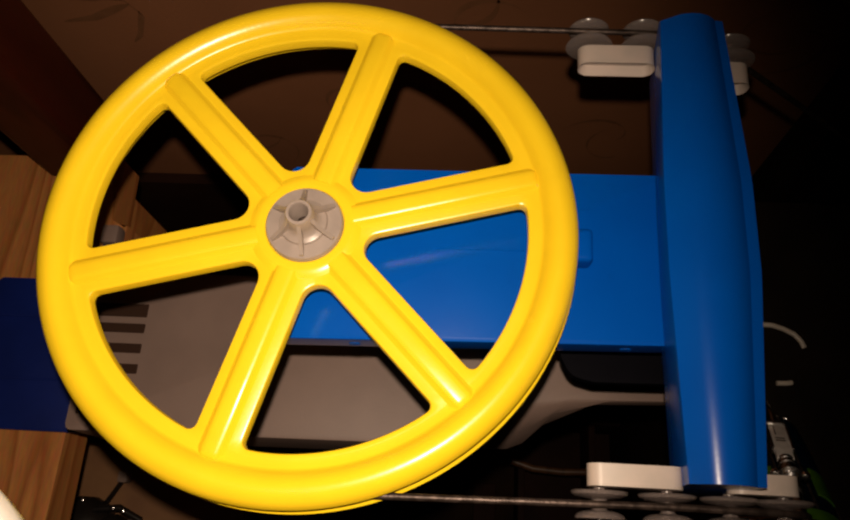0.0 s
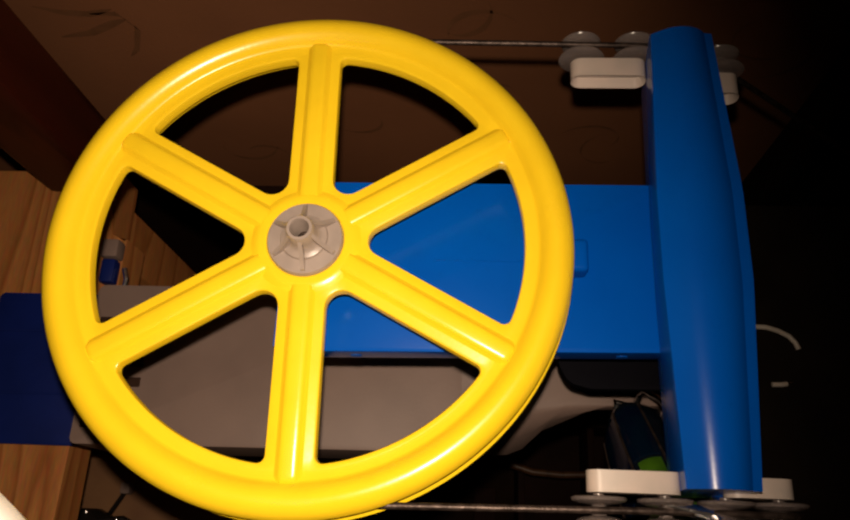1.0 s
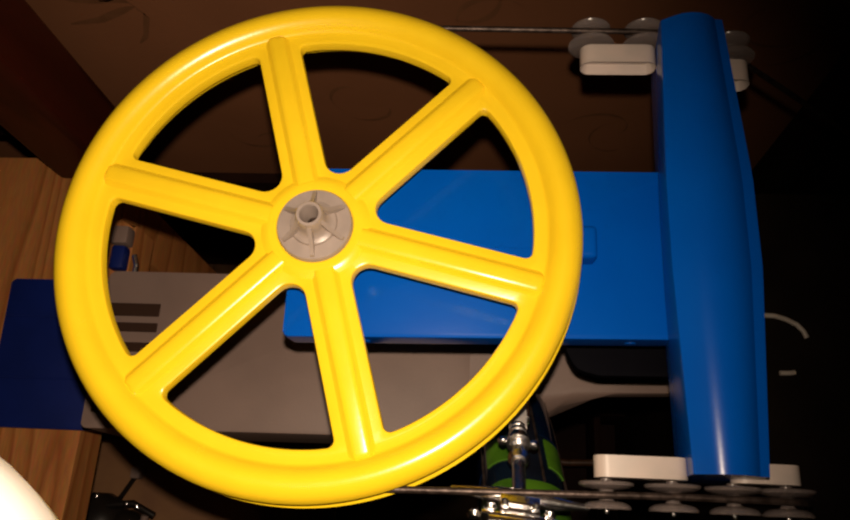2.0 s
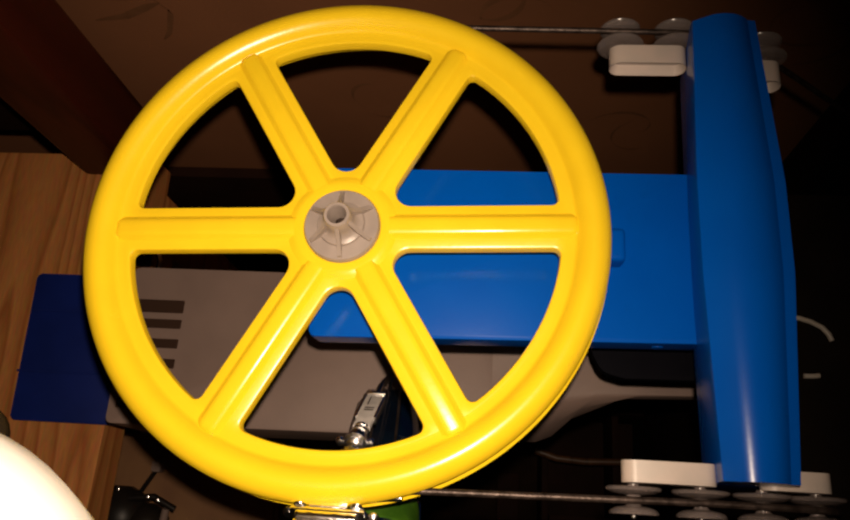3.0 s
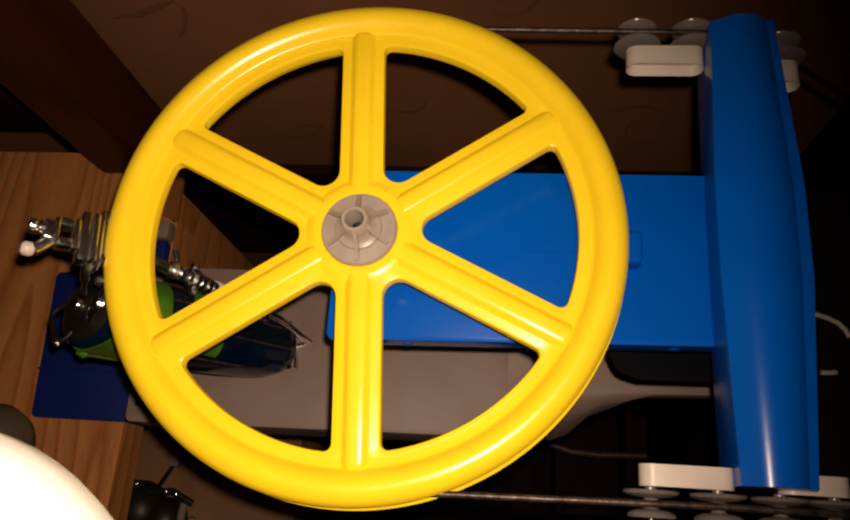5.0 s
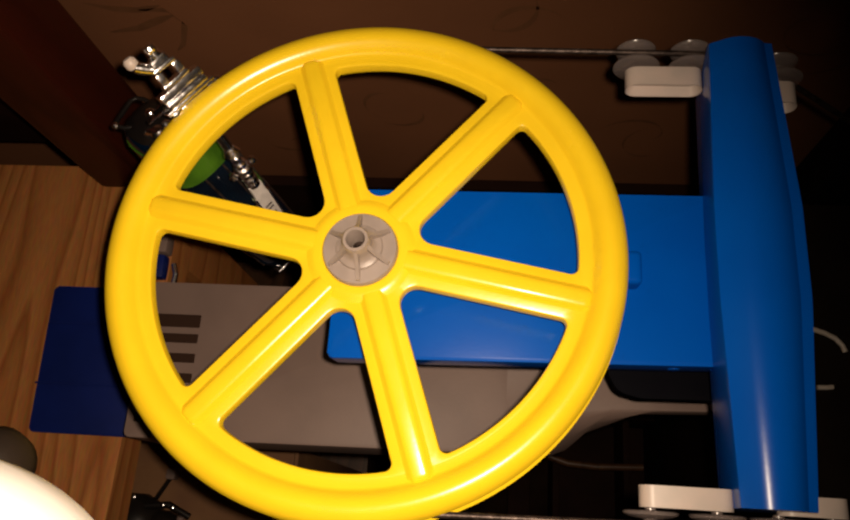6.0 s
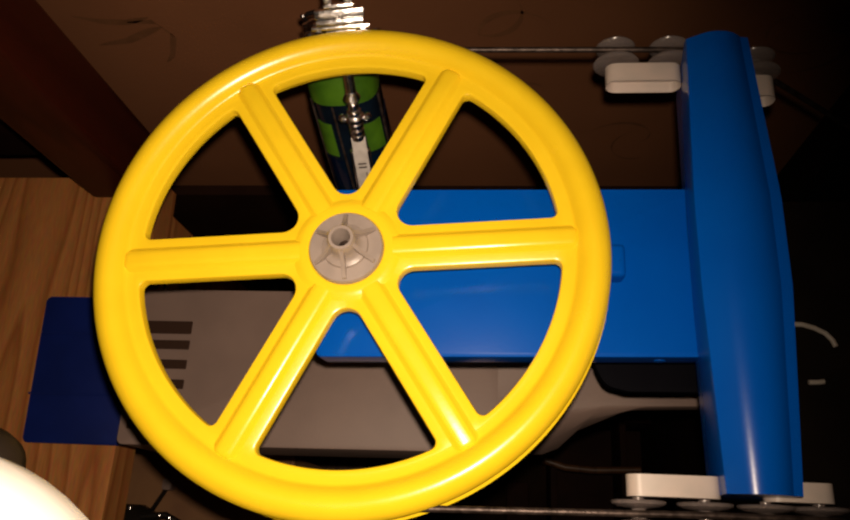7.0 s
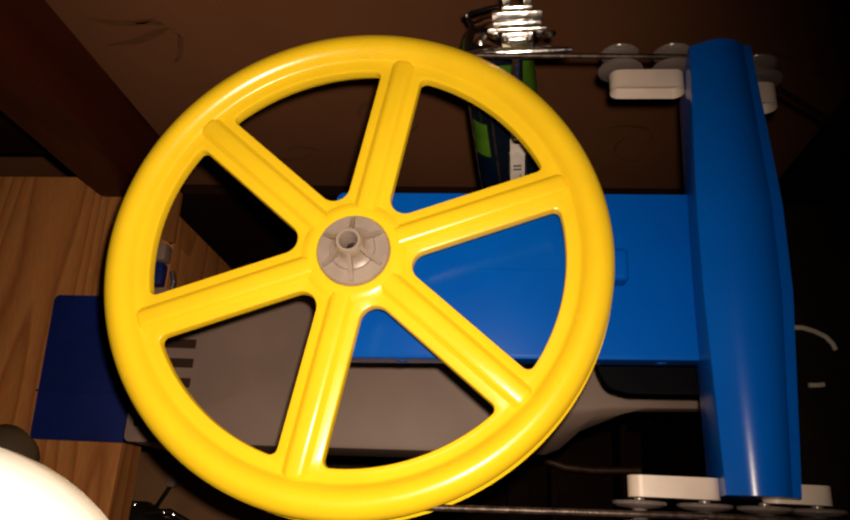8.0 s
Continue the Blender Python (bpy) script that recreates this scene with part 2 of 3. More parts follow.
# ---- the room ----
def room():
    back = solid("wall_north", box(-1.6, 1.6, WALL, WALL + 0.1, FLOOR, 1.8), PAPER, "brown-beige scrolled wallpaper on a dim wall", "wall", kind="structure")
    solid("floor", box(-1.6, 1.6, -1.8, WALL + 0.1, FLOOR - 0.1, FLOOR), BOARDS, "dark brown wooden floor in shade", "floor", kind="structure")
    # unseen ceiling and walls, added to close the room and bounce light
    solid("ceiling", box(-1.6, 1.6, -1.8, WALL + 0.1, 1.8, 1.9), PLASTER, "plain unseen ceiling, added for bounce", "ceiling", kind="structure")
    solid("wall_south", box(-1.6, 1.6, -1.9, -1.8, FLOOR, 1.8), PLASTER, "plain unseen wall, added for bounce", "wall", kind="structure")
    solid("wall_west", box(-1.7, -1.6, -1.9, WALL + 0.1, FLOOR, 1.8), PLASTER, "plain unseen wall, added for bounce", "wall", kind="structure")
    solid("wall_east", box(1.6, 1.7, -1.9, WALL + 0.1, FLOOR, 1.8), PLASTER, "plain unseen wall, added for bounce", "wall", kind="structure")
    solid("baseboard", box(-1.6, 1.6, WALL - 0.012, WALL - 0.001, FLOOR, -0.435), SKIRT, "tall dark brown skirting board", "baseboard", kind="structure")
    # scrolls of the paper's pattern, printed thickly
    leaf = (((-0.2454, -0.1560), (-0.2273, -0.1625), (-0.2078, -0.1640), (-0.1900, -0.1590)), ((-0.2078, -0.1640), (-0.1880, -0.1640), (-0.1800, -0.1800), (-0.1905, -0.2040), (-0.1985, -0.2130)), ((-0.2420, -0.1900), (-0.2167, -0.1850), (-0.1950, -0.1740), (-0.1850, -0.1700)))
    spots = [(-0.03, -0.30, 0.032, 200), (0.19, -0.36, 0.04, 100), (0.06, -0.19, 0.04, 10),
             (-0.33, -0.10, 0.045, 80), (0.28, -0.20, 0.04, 250), (-0.14, -0.37, 0.04, 300), (0.10, -0.28, 0.03, 150), (-0.10, -0.22, 0.03, 330)]
    for stroke in leaf:
        bm, n = bmesh.new(), len(stroke) - 1
        rows = []
        for k in range(25):
            u = k / 24
            i = min(int(u * n), n - 1)
            v = u * n - i
            v = v * v * (3 - 2 * v) * 0.4 + v * 0.6
            x, z = [a + (b - a) * v for a, b in zip(stroke[i], stroke[i + 1])]
            w = 0.0034 * math.sin(math.pi * min(0.97, max(0.03, u))) ** 0.7
            rows.append((bm.verts.new((x - 0.3 * w, WALL - 0.0006, z + w)), bm.verts.new((x + 0.3 * w, WALL - 0.0006, z - w))))
        for (a, b), (c, d) in zip(rows, rows[1:]):
            bm.faces.new((a, c, d, b))
        ob = new("scroll", mesh_from(bm, "scroll", SCROLL))
        ob.parent = back
    for x, z, size, turn in spots:
        for arm, (span, curl) in enumerate(((210, 0.9), (150, -1.3))):
            line, widths = [], []
            for k in range(25):
                u = 0.04 + 0.92 * k / 24
                a = radians(turn + 70 * arm + curl * span * u)
                r = size * (1.0 - 0.72 * u)
                line.append((x + r * math.cos(a) - 0.4 * size * arm, 0, z + r * math.sin(a) + 0.5 * size * arm))
                widths.append(0.0024 * math.sin(math.pi * u) ** 1.5 * (size / 0.04))
            bm = bmesh.new()
            left = [bm.verts.new((p[0], WALL - 0.0006, p[2] + w)) for p, w in zip(line, widths)]
            right = [bm.verts.new((p[0] + w, WALL - 0.0006, p[2] - w)) for p, w in zip(line, widths)]
            for k in range(24):
                bm.faces.new((left[k], left[k + 1], right[k + 1], right[k]))
            ob = new("scroll", mesh_from(bm, "scroll", SCROLL))
            ob.parent = back
    return back


room()


def stool():
    ob = thing("pine_stool", "pine wooden stool with a plain plank top", "stool")
    for a, b in ((-0.62, -0.45), (-0.45, -0.31)):
        part("plank", box(a + 0.0004, b - 0.0004, -0.30, 0.116, TABLE - 0.028, TABLE, 0.0016), PINE, ob)
    part("plank", slab([(-0.3096, -0.30), (-0.170, -0.30), (-0.168, 0.020), (-0.157, 0.022), (-0.157, 0.068), (-0.169, 0.070), (-0.170, 0.116), (-0.3096, 0.116)], TABLE - 0.028, TABLE, 0.0016), PINE, ob)
    for x in (-0.59, -0.195):
        for y in (-0.27, 0.085):
            part("leg", box(x - 0.02, x + 0.02, y - 0.02, y + 0.02, FLOOR, TABLE - 0.029, 0.003), PINE, ob)
    part("apron", box(-0.57, -0.225, -0.285, -0.268, TABLE - 0.09, TABLE - 0.029, 0.002), PINE, ob)
    part("apron", box(-0.57, -0.225, 0.085, 0.1, TABLE - 0.09, TABLE - 0.029, 0.002), PINE, ob)


stool()


def post():
    ob = thing("bed_post", "dark red-stained square wooden bed post on the stool", "bed post")
    part("shaft", box(-0.214, -0.173, 0.0998, 0.141, TABLE, 0.62, 0.003), REDWOOD, ob)
    # dark board and its joint, added to stand in for shade on the wall
    part("shade_board", box(-0.70, -0.2145, 0.148, 0.168, TABLE - 0.03, 0.62, 0.003), DUSK, ob, "added dark board that blackens the wall beside the post")
    part("board_joint", box(-0.2144, -0.190, 0.1415, 0.166, 0.10, 0.60, 0.001), DUSK, ob)


post()
def dark_cabinet():
    ob = thing("black_cabinet", "black veneered cabinet standing in deep shade", "cabinet")
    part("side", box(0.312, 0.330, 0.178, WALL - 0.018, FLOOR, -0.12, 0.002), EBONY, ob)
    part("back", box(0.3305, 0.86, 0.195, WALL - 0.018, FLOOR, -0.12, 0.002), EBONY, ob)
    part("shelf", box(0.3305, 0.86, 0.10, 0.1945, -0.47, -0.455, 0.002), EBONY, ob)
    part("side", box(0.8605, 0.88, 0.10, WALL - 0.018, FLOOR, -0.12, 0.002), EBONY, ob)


dark_cabinet()
# dark sheet added over the floor boards, shade put into its colour
solid("floor_shade", box(-0.10, 0.9, -0.9, WALL - 0.02, FLOOR, FLOOR + 0.012, 0.004), FLOOR_SHADE, "dark brown sheet standing in for the floor's shade", "rug")


# ---- the grey appliance that carries the toy ----
def appliance():
    ob = thing("grey_appliance", "grey plastic appliance housing with vent slots and navy end", "appliance")
    top = -0.131
    body = rounded([(-0.144, 0.0215), (0.05, 0.0215), (0.0600, 0.0215), (0.0600, -0.0600), (0.045, -0.0635), (-0.144, -0.0655)],
                   [0.004, 0, 0, 0, 0, 0.003])
    part("housing", slab(body, TABLE + 0.001, top, 0.0002), GREY, ob)
    upper = [(0.0599, -0.005), (0.0599, -0.0600), (0.0737, -0.0519), (0.0846, -0.0467), (0.0977, -0.0394), (0.1147, -0.0374), (0.139, -0.0372), (0.168, -0.0364), (0.168, -0.0312), (0.1258, -0.0323), (0.1162, -0.0285), (0.1128, -0.005)]
    lower = [(0.06, -0.005), (0.06, -0.0600), (0.0754, -0.0605), (0.0850, -0.0600), (0.0935, -0.0565), (0.1035, -0.0475), (0.125, -0.0385), (0.168, -0.0368), (0.168, -0.0312), (0.1258, -0.0323), (0.1162, -0.0285), (0.1128, -0.005)]
    bm, rows = bmesh.new(), []
    for u in (0.0, 0.5, 0.85, 1.0):
        row = []
        for (xl, yl), (xu, yu) in zip(lower, upper):
            floor_z = -0.166 if xl < 0.095 else min(-0.140, -0.166 + (xl - 0.095) / 0.03 * 0.026)
            roof_z = -0.1310
            swell = math.sin(u * math.pi / 2)
            row.append(bm.verts.new((xl + (xu - xl) * (1 - math.cos(u * math.pi / 2)), yl + (yu - yl) * (1 - math.cos(u * math.pi / 2)), floor_z + (roof_z - floor_z) * swell)))
        rows.append(row)
    for one, two in zip(rows, rows[1:]):
        for i in range(len(upper)):
            k = (i + 1) % len(upper)
            bm.faces.new((one[i], one[k], two[k], two[i]))
    bm.faces.new(rows[-1])
    part("arm", bm, GREY, ob, "curved grey plastic arm", smooth=50)
    part("grip", slab(rounded([(0.1015, -0.012), (0.1015, -0.032), (0.1055, -0.0403), (0.115, -0.0427), (0.156, -0.0420), (0.156, -0.012)], [0.004, 0.008, 0.008, 0.008, 0.003, 0.003]), -0.066, -0.0605, 0.002), SLATE, ob, "dark slate rubber grip, the beam's shadow in its colour")
    part("grip_post", box(0.118, 0.15, -0.029, -0.018, -0.1309, -0.0662), SLATE, ob)
    # slots are solid dark inlays, the shade of a recess as colour
    for k in range(6):
        y = 0.003 - 0.0110 * k
        part("vent_slot", box(-0.140, -0.1115, y - (0.0074 if k == 0 else 0.0052), y, top - 0.003, top + 0.0004, 0.0004, 1), SLOT_DARK, ob, "dark inlay standing for a vent slot's shade")
    part("end_plate", slab(rounded([(-0.229, 0.029), (-0.1455, 0.029), (-0.1455, -0.0625), (-0.225, -0.0625)], 0.0025), TABLE + 0.0005, TABLE + 0.004, 0.0012), NAVY, ob, "navy blue plastic end plate")
    for y in (0.005, -0.033):
        part("end_fold", box(-0.2275, -0.147, y - 0.0006, y + 0.0006, TABLE + 0.0041, TABLE + 0.0047, 0.0002, 1), NAVY, ob)
    return ob


appliance()


# ---- the toy lift's blue station ----
def station():
    ob = thing("lift_station", "blue plastic toy ski lift station on the grey housing", "toy station")
    # beam, with a shallow raised panel on its top
    bm = slab(rounded([(-0.0135, 0.0345), (0.1395, 0.0352), (0.1395, -0.0352), (-0.0135, -0.0385)], 0.002), -0.040, -0.024, 0.0014)
    for v in bm.verts:                       # the long front side is undercut
        if v.co.y < -0.030 and v.co.z < -0.038:
            v.co.y += 0.0012
    beam = part("beam", bm, BLUE, ob)
    part("crease", tube([(0.048, 0.0005, -0.0241), (0.076, 0.0005, -0.0239), (0.0985, 0.0005, -0.0241)], 0.0004, 6), BLUE, beam)
    for x in (0.018, 0.123):
        part("boss", turned([(0.0, -0.0378 + 0.022 * (x - 0.018)), (0.0022, -0.0376 + 0.022 * (x - 0.018)), (0.0026, -0.034)], 16, "y", (x, 0, -0.0335)), BLUE, beam)
    part("lug", box(0.094, 0.1085, -0.0062, 0.0072, -0.0239, -0.014, 0.0022, 3), BLUE, beam)
    part("mast", slab(rounded([(0.0, 0.018), (0.085, 0.018), (0.085, -0.012), (0.0, -0.012)], 0.004), -0.1305, -0.0401), BLUE, ob)
    # cross bar: a tapering hollow moulding with a crowned back
    section = [(-0.52, -0.036), (-1.0, 0.0045), (-0.98, 0.0068), (-0.86, 0.0078), (-0.55, 0.0102), (-0.38, 0.0113), (-0.1, 0.0119), (0.16, 0.0117), (0.40, 0.0107), (0.62, 0.0088), (0.70, 0.0076), (0.95, 0.0072), (1.0, 0.005), (0.7, -0.036)]
    bm, rings = bmesh.new(), []
    for k in range(33):
        u = -1 + k / 16
        y = 0.0868 * u
        swell = 1 - abs(u) ** 1.0
        swell = min(1.0, swell * 1.25)
        centre, half = 0.14465 + 0.0008 * swell, 0.0122 + 0.0036 * swell
        rings.append([bm.verts.new((centre + half * sx, y, sz + (0.002 * swell if sz > 0 else 0))) for sx, sz in section])
    for low, high in zip(rings, rings[1:]):
        for i in range(len(section)):
            bm.faces.new((low[i], low[(i + 1) % len(section)], high[(i + 1) % len(section)], high[i]))
    bm.faces.new(rings[0][::-1]), bm.faces.new(rings[-1])
    bmesh.ops.bevel(bm, geom=[e for e in bm.edges if len(e.link_faces) == 2 and e.calc_face_angle(0) > 1.2], offset=0.0013, segments=3, affect="EDGES")
    bar = part("cross_bar", bm, BLUE, ob, smooth=35)
    bm = bmesh.new()
    tube([(0.1375 - 0.0012 * (1 - abs(u)), 0.0866 * u, 0.0093 + 0.002 * min(1, 1.25 * (1 - abs(u)))) for u in [-1 + k / 12 for k in range(13)]], 0.0003, 6, bm)
    part("seam", bm, BLUE, bar)
    # axle cap in the wheel's middle
    cap = part("axle_cap", turned([(0.0146, -0.006), (0.0146, -0.0022), (0.0141, -0.0014), (0.0092, -0.0008), (0.0088, 0.0002), (0.0074, 0.0008), (0.0062, 0.0016), (0.0054, 0.0042), (0.0051, 0.0082), (0.0047, 0.0088), (0.0037, 0.0088), (0.0034, 0.0082), (0.0033, -0.0032), (0.0, -0.0032)], 48), CAPGREY, ob, "grey moulded axle cap")
    for k in range(6):
        bm = bmesh.new()
        a, s, w = radians(33 + 60 * k), 0.0051, 0.0008
        spine = [(s, -0.0008), (0.0134, -0.0012), (0.0131, -0.0002), (s + 0.0030, 0.0030), (s, 0.0072)]
        sides = [[bm.verts.new((r * math.cos(a) - q * math.sin(a), r * math.sin(a) + q * math.cos(a), z)) for r, z in spine] for q in (-w, w)]
        bm.faces.new(sides[0]), bm.faces.new(sides[1][::-1])
        for i in range(5):
            bm.faces.new((sides[0][i], sides[0][(i + 1) % 5], sides[1][(i + 1) % 5], sides[1][i]))
        part("fin", bm, CAPGREY, cap)
    part("screw", turned([(0.0028, -0.0031), (0.0028, -0.0018), (0.0020, -0.0010), (0.0011, -0.0007), (0.0010, -0.0018), (0.0, -0.0018)], 24), STEEL, cap, "dark steel screw head")
    part("axle", turned([(0.004, -0.024), (0.004, -0.0061)], 24), CHROME, ob)
    # rockers and their rollers, on both sides
    for side in (1, -1):
        low, shift = (-0.0175, -0.0032) if side > 0 else (-0.0125, 0.0)
        for x0, x1, z0, near_y in ((0.1035, 0.1345, low, 0.0808 + shift), (0.150, 0.1755 if side > 0 else 0.1725, low - 0.010 if side > 0 else low - 0.003, 0.0780 + 0.6 * shift if side > 0 else 0.0815)):
            y0, y1 = sorted((near_y * side, (0.0880 + 0.6 * shift) * side))
            plan = rounded([(x0, z0), (x1, z0), (x1, z0 + 0.0095), (x0, z0 + 0.0095)], 0.0044)
            bm = bmesh.new()
            near = [bm.verts.new((x, y0, z)) for x, z in plan]
            far = [bm.verts.new((x, y1, z)) for x, z in plan]
            faces = [bm.faces.new(near), bm.faces.new(far[::-1])]
            for i in range(len(plan)):
                bm.faces.new((near[i], near[(i + 1) % len(plan)], far[(i + 1) % len(plan)], far[i]))
            inner = faces[0] if side > 0 else faces[1]
            bmesh.ops.recalc_face_normals(bm, faces=bm.faces)
            bmesh.ops.inset_region(bm, faces=[inner], thickness=0.0016)
            bmesh.ops.translate(bm, vec=(0, 0.004 * side, 0), verts=inner.verts)
            part("rocker", bm, WHITE, ob, "white plastic rocker", smooth=50)
        for x in (0.1085, 0.131, 0.1515, 0.1695):
            drop = (0.0085 if side > 0 else 0.001) * max(0.0, (x - 0.145) / 0.0245)
            profile = [(0.0, 0.0878), (0.0019, 0.0878), (0.0019, 0.0888), (0.0090, 0.0890), (0.0096, 0.0894), (0.0092, 0.0903), (0.0074, 0.0911), (0.0026, 0.0918), (0.0022, 0.0925), (0.0022, 0.0945), (0.0028, 0.0952), (0.0060, 0.0957), (0.0078, 0.0966), (0.0084, 0.0976), (0.0081, 0.0981), (0.0018, 0.0984), (0.0, 0.0984)]
            spool = part("roller", turned([(r, h * side) for r, h in profile], 32, "y", (x, 0, -0.0142 - drop)), ROLLER, ob, "milky grey flanged roller")
            part("pin", turned([(0.0, 0.0998 * side), (0.0007, 0.0996 * side), (0.001, 0.0991 * side), (0.001, 0.0983 * side)], 12, "y", (x, 0, -0.0142 - drop)), CHROME, spool, "bright metal pin")
    return ob


station()


# ---- the driven wheel ----
def bullwheel():
    ob = thing("bullwheel", "bright yellow plastic six-spoked bullwheel with cable groove", "wheel")
    rim = [(0.0848, -0.0092), (0.0848, -0.0043), (0.0880, -0.0041), (0.0888, -0.0037), (0.0895, -0.0027), (0.0905, -0.0014), (0.0920, -0.0001), (0.0938, 0.0007), (0.0956, 0.0009), (0.0974, 0.0004), (0.0993, -0.0006), (0.1008, -0.0022), (0.1015, -0.0040), (0.1004, -0.0054),
           (0.0948, -0.0072), (0.0936, -0.0092), (0.0948, -0.0112), (0.1008, -0.0118), (0.1024, -0.0128), (0.1022, -0.0150), (0.098, -0.0166), (0.088, -0.0166), (0.0872, -0.0098)]
    part("rim", turned(rim, 160, closed=True), YELLOW, ob, smooth=50)
    # web: six sectors, each with its rounded opening
    half, reach = 0.0089, 0.0832
    a1 = math.asin(half / reach)
    inner = Vector((half / math.sin(radians(30)), 0))
    lo, hi = -radians(30) + a1, radians(30) - a1
    # the rounding of the outer corners needs room along the arc
    arc_lo, arc_hi = lo + 0.075, hi - 0.075
    corners = [(inner.x, 0.0), (reach * math.cos(lo), reach * math.sin(lo))]
    arc = [(reach * math.cos(arc_lo + (arc_hi - arc_lo) * k / 20), reach * math.sin(arc_lo + (arc_hi - arc_lo) * k / 20)) for k in range(21)]
    hole = rounded([(inner.x, 0.0), corners[1], *arc, (reach * math.cos(hi), reach * math.sin(hi))], [0.0062, 0.0056] + [0] * 21 + [0.0056], 8)
    middle = Vector((0.055, 0.0))
    n = len(hole)
    normals = []
    for k in range(n):
        way = Vector(hole[(k + 1) % n]) - Vector(hole[k - 1])
        normals.append(Vector((way.y, -way.x)).normalized())
    def edge_of_sector(p):
        d = (Vector(p) - middle).normalized()
        best = 9.0
        for sign in (1, -1):
            wall = Vector((-math.sin(radians(30)), sign * math.cos(radians(30))))
            down = d.dot(wall)
            if down > 1e-9:
                best = min(best, -middle.dot(wall) / down)
        b, c = middle.dot(d), middle.dot(middle) - 0.0852 ** 2
        best = min(best, -b + math.sqrt(b * b - c))
        return middle + d * best
    corner = [Vector((0.0852 * math.cos(radians(30)), f * 0.0852 * math.sin(radians(30)))) for f in (-1, 1)]
    loop = []                                   # pairs of a point of the opening and its point on the sector's edge
    for k in range(n):
        here, ahead = edge_of_sector(hole[k]), edge_of_sector(hole[(k + 1) % n])
        loop.append((Vector(hole[k]), normals[k], here))
        for c in corner:
            a0, a1, ac = [math.atan2((p - middle).y, (p - middle).x) for p in (here, ahead, c)]
            if a0 < ac < a1 and a1 - a0 < 2:
                loop.append((Vector(hole[k]), normals[k], c))
    n = len(loop)
    spokes = [bmesh.new() for _ in range(6)]
    for s in range(6):
        turn = Matrix.Rotation(radians(60 * s), 2)
        for k in range(n):
            pair = (loop[k], loop[(k + 1) % n])
            upper = (pair[0][0].y + pair[1][0].y) / 2 + (pair[0][2].y + pair[1][2].y) / 2 > 0
            bm = spokes[s if upper else s - 1]
            levels = []
            for kind, z in (("outer", -0.0042), (0.0009, -0.0042), (0.0003, -0.0045), (0.0, -0.0052), (0.0, -0.0088), ("outer", -0.0088)):
                ends = [turn @ (q[2] if kind == "outer" else q[0] + q[1] * kind) for q in pair]
                levels.append([bm.verts.new((p.x, p.y, z)) for p in ends])
            for a, b in zip(levels, levels[1:]):
                bm.faces.new((a[0], a[1], b[1], b[0]))
    for bm in spokes:
        bmesh.ops.remove_doubles(bm, verts=bm.verts, dist=0.000005)
        bmesh.ops.dissolve_degenerate(bm, edges=bm.edges, dist=0.000005)
        part("spoke", bm, YELLOW, ob, smooth=30)
    part("hub", turned([(0.0147, -0.0088), (0.0147, -0.0034), (0.0152, -0.0029), (0.0176, -0.0028), (0.0190, -0.0031), (0.0202, -0.0037), (0.0214, -0.0043)], 64), YELLOW, ob)
    rib = None
    for s in range(6):
        a = radians(30 + 60 * s)
        if rib is None:
            across = [(-0.0056, -0.0047), (-0.0050, -0.0041), (-0.0041, -0.0037), (-0.0036, -0.0029), (-0.0029, -0.0024), (-0.0015, -0.0022), (0.0015, -0.0022), (0.0029, -0.0024), (0.0036, -0.0029), (0.0041, -0.0037), (0.0050, -0.0041), (0.0056, -0.0047)]
            bm, rings = bmesh.new(), []
            for r, slim, low in ((0.0182, 1.0, 0.0), (0.022, 1.0, 0.0), (0.055, 0.98, 0.0), (0.0868, 0.97, 0.0), (0.0882, 0.92, 0.0002), (0.0889, 0.82, 0.0006), (0.0892, 0.7, 0.0014)):
                rings.append([bm.verts.new((r, q * slim, z - low)) for q, z in across])
            for one, two in zip(rings, rings[1:]):
                for i in range(len(across) - 1):
                    bm.faces.new((one[i], one[i + 1], two[i + 1], two[i]))
            bm.faces.new(rings[-1])
            rib = part("rib", bm, YELLOW, ob, smooth=60)
            rib.matrix_basis = pose(0, 0, 0, 0, 0, 30)
        else:
            other = new("rib", rib.data)
            other.parent = ob
            other.matrix_basis = pose(0, 0, 0, 0, 0, 30 + 60 * s)
    return ob


wheel = bullwheel()


# ---- the hauling cable ----
def cable():
    bm = bmesh.new()
    y, r, z = 0.0932, 0.0952, -0.0092
    away = [(0.42, y, -0.238), (0.26, y, -0.100), (0.205, y, -0.0535), (0.181, y, -0.0335), (0.172, y, -0.0255), (0.164, y, -0.019), (0.155, y, -0.0135), (0.145, y, -0.0105), (0.13, y, z)]
    lower = [(0.266, y, -0.2440), (0.22, y, -0.1254), (0.190, y, -0.0480), (0.181, y, -0.0250), (0.177, y, -0.0165), (0.173, y, -0.0112), (0.167, y, z), (0.15, y, z), (0.13, y, z)]
    run = [(0.13 - 0.013 * k, y + (r - y) * min(1, k / 9), z) for k in range(1, 10)] + [(0.0, r, z)]
    line = away + run + [(-r * math.sin(radians(a)), r * math.cos(radians(a)), z) for a in range(5, 180, 5)]
    line += [(x, -yy, zz) for x, yy, zz in reversed(lower + run)]
    tube(line, 0.00125, 10, bm)
    return solid("haul_cable", bm, STEEL, "dark twisted steel cable round the yellow wheel", "cable")


cable()


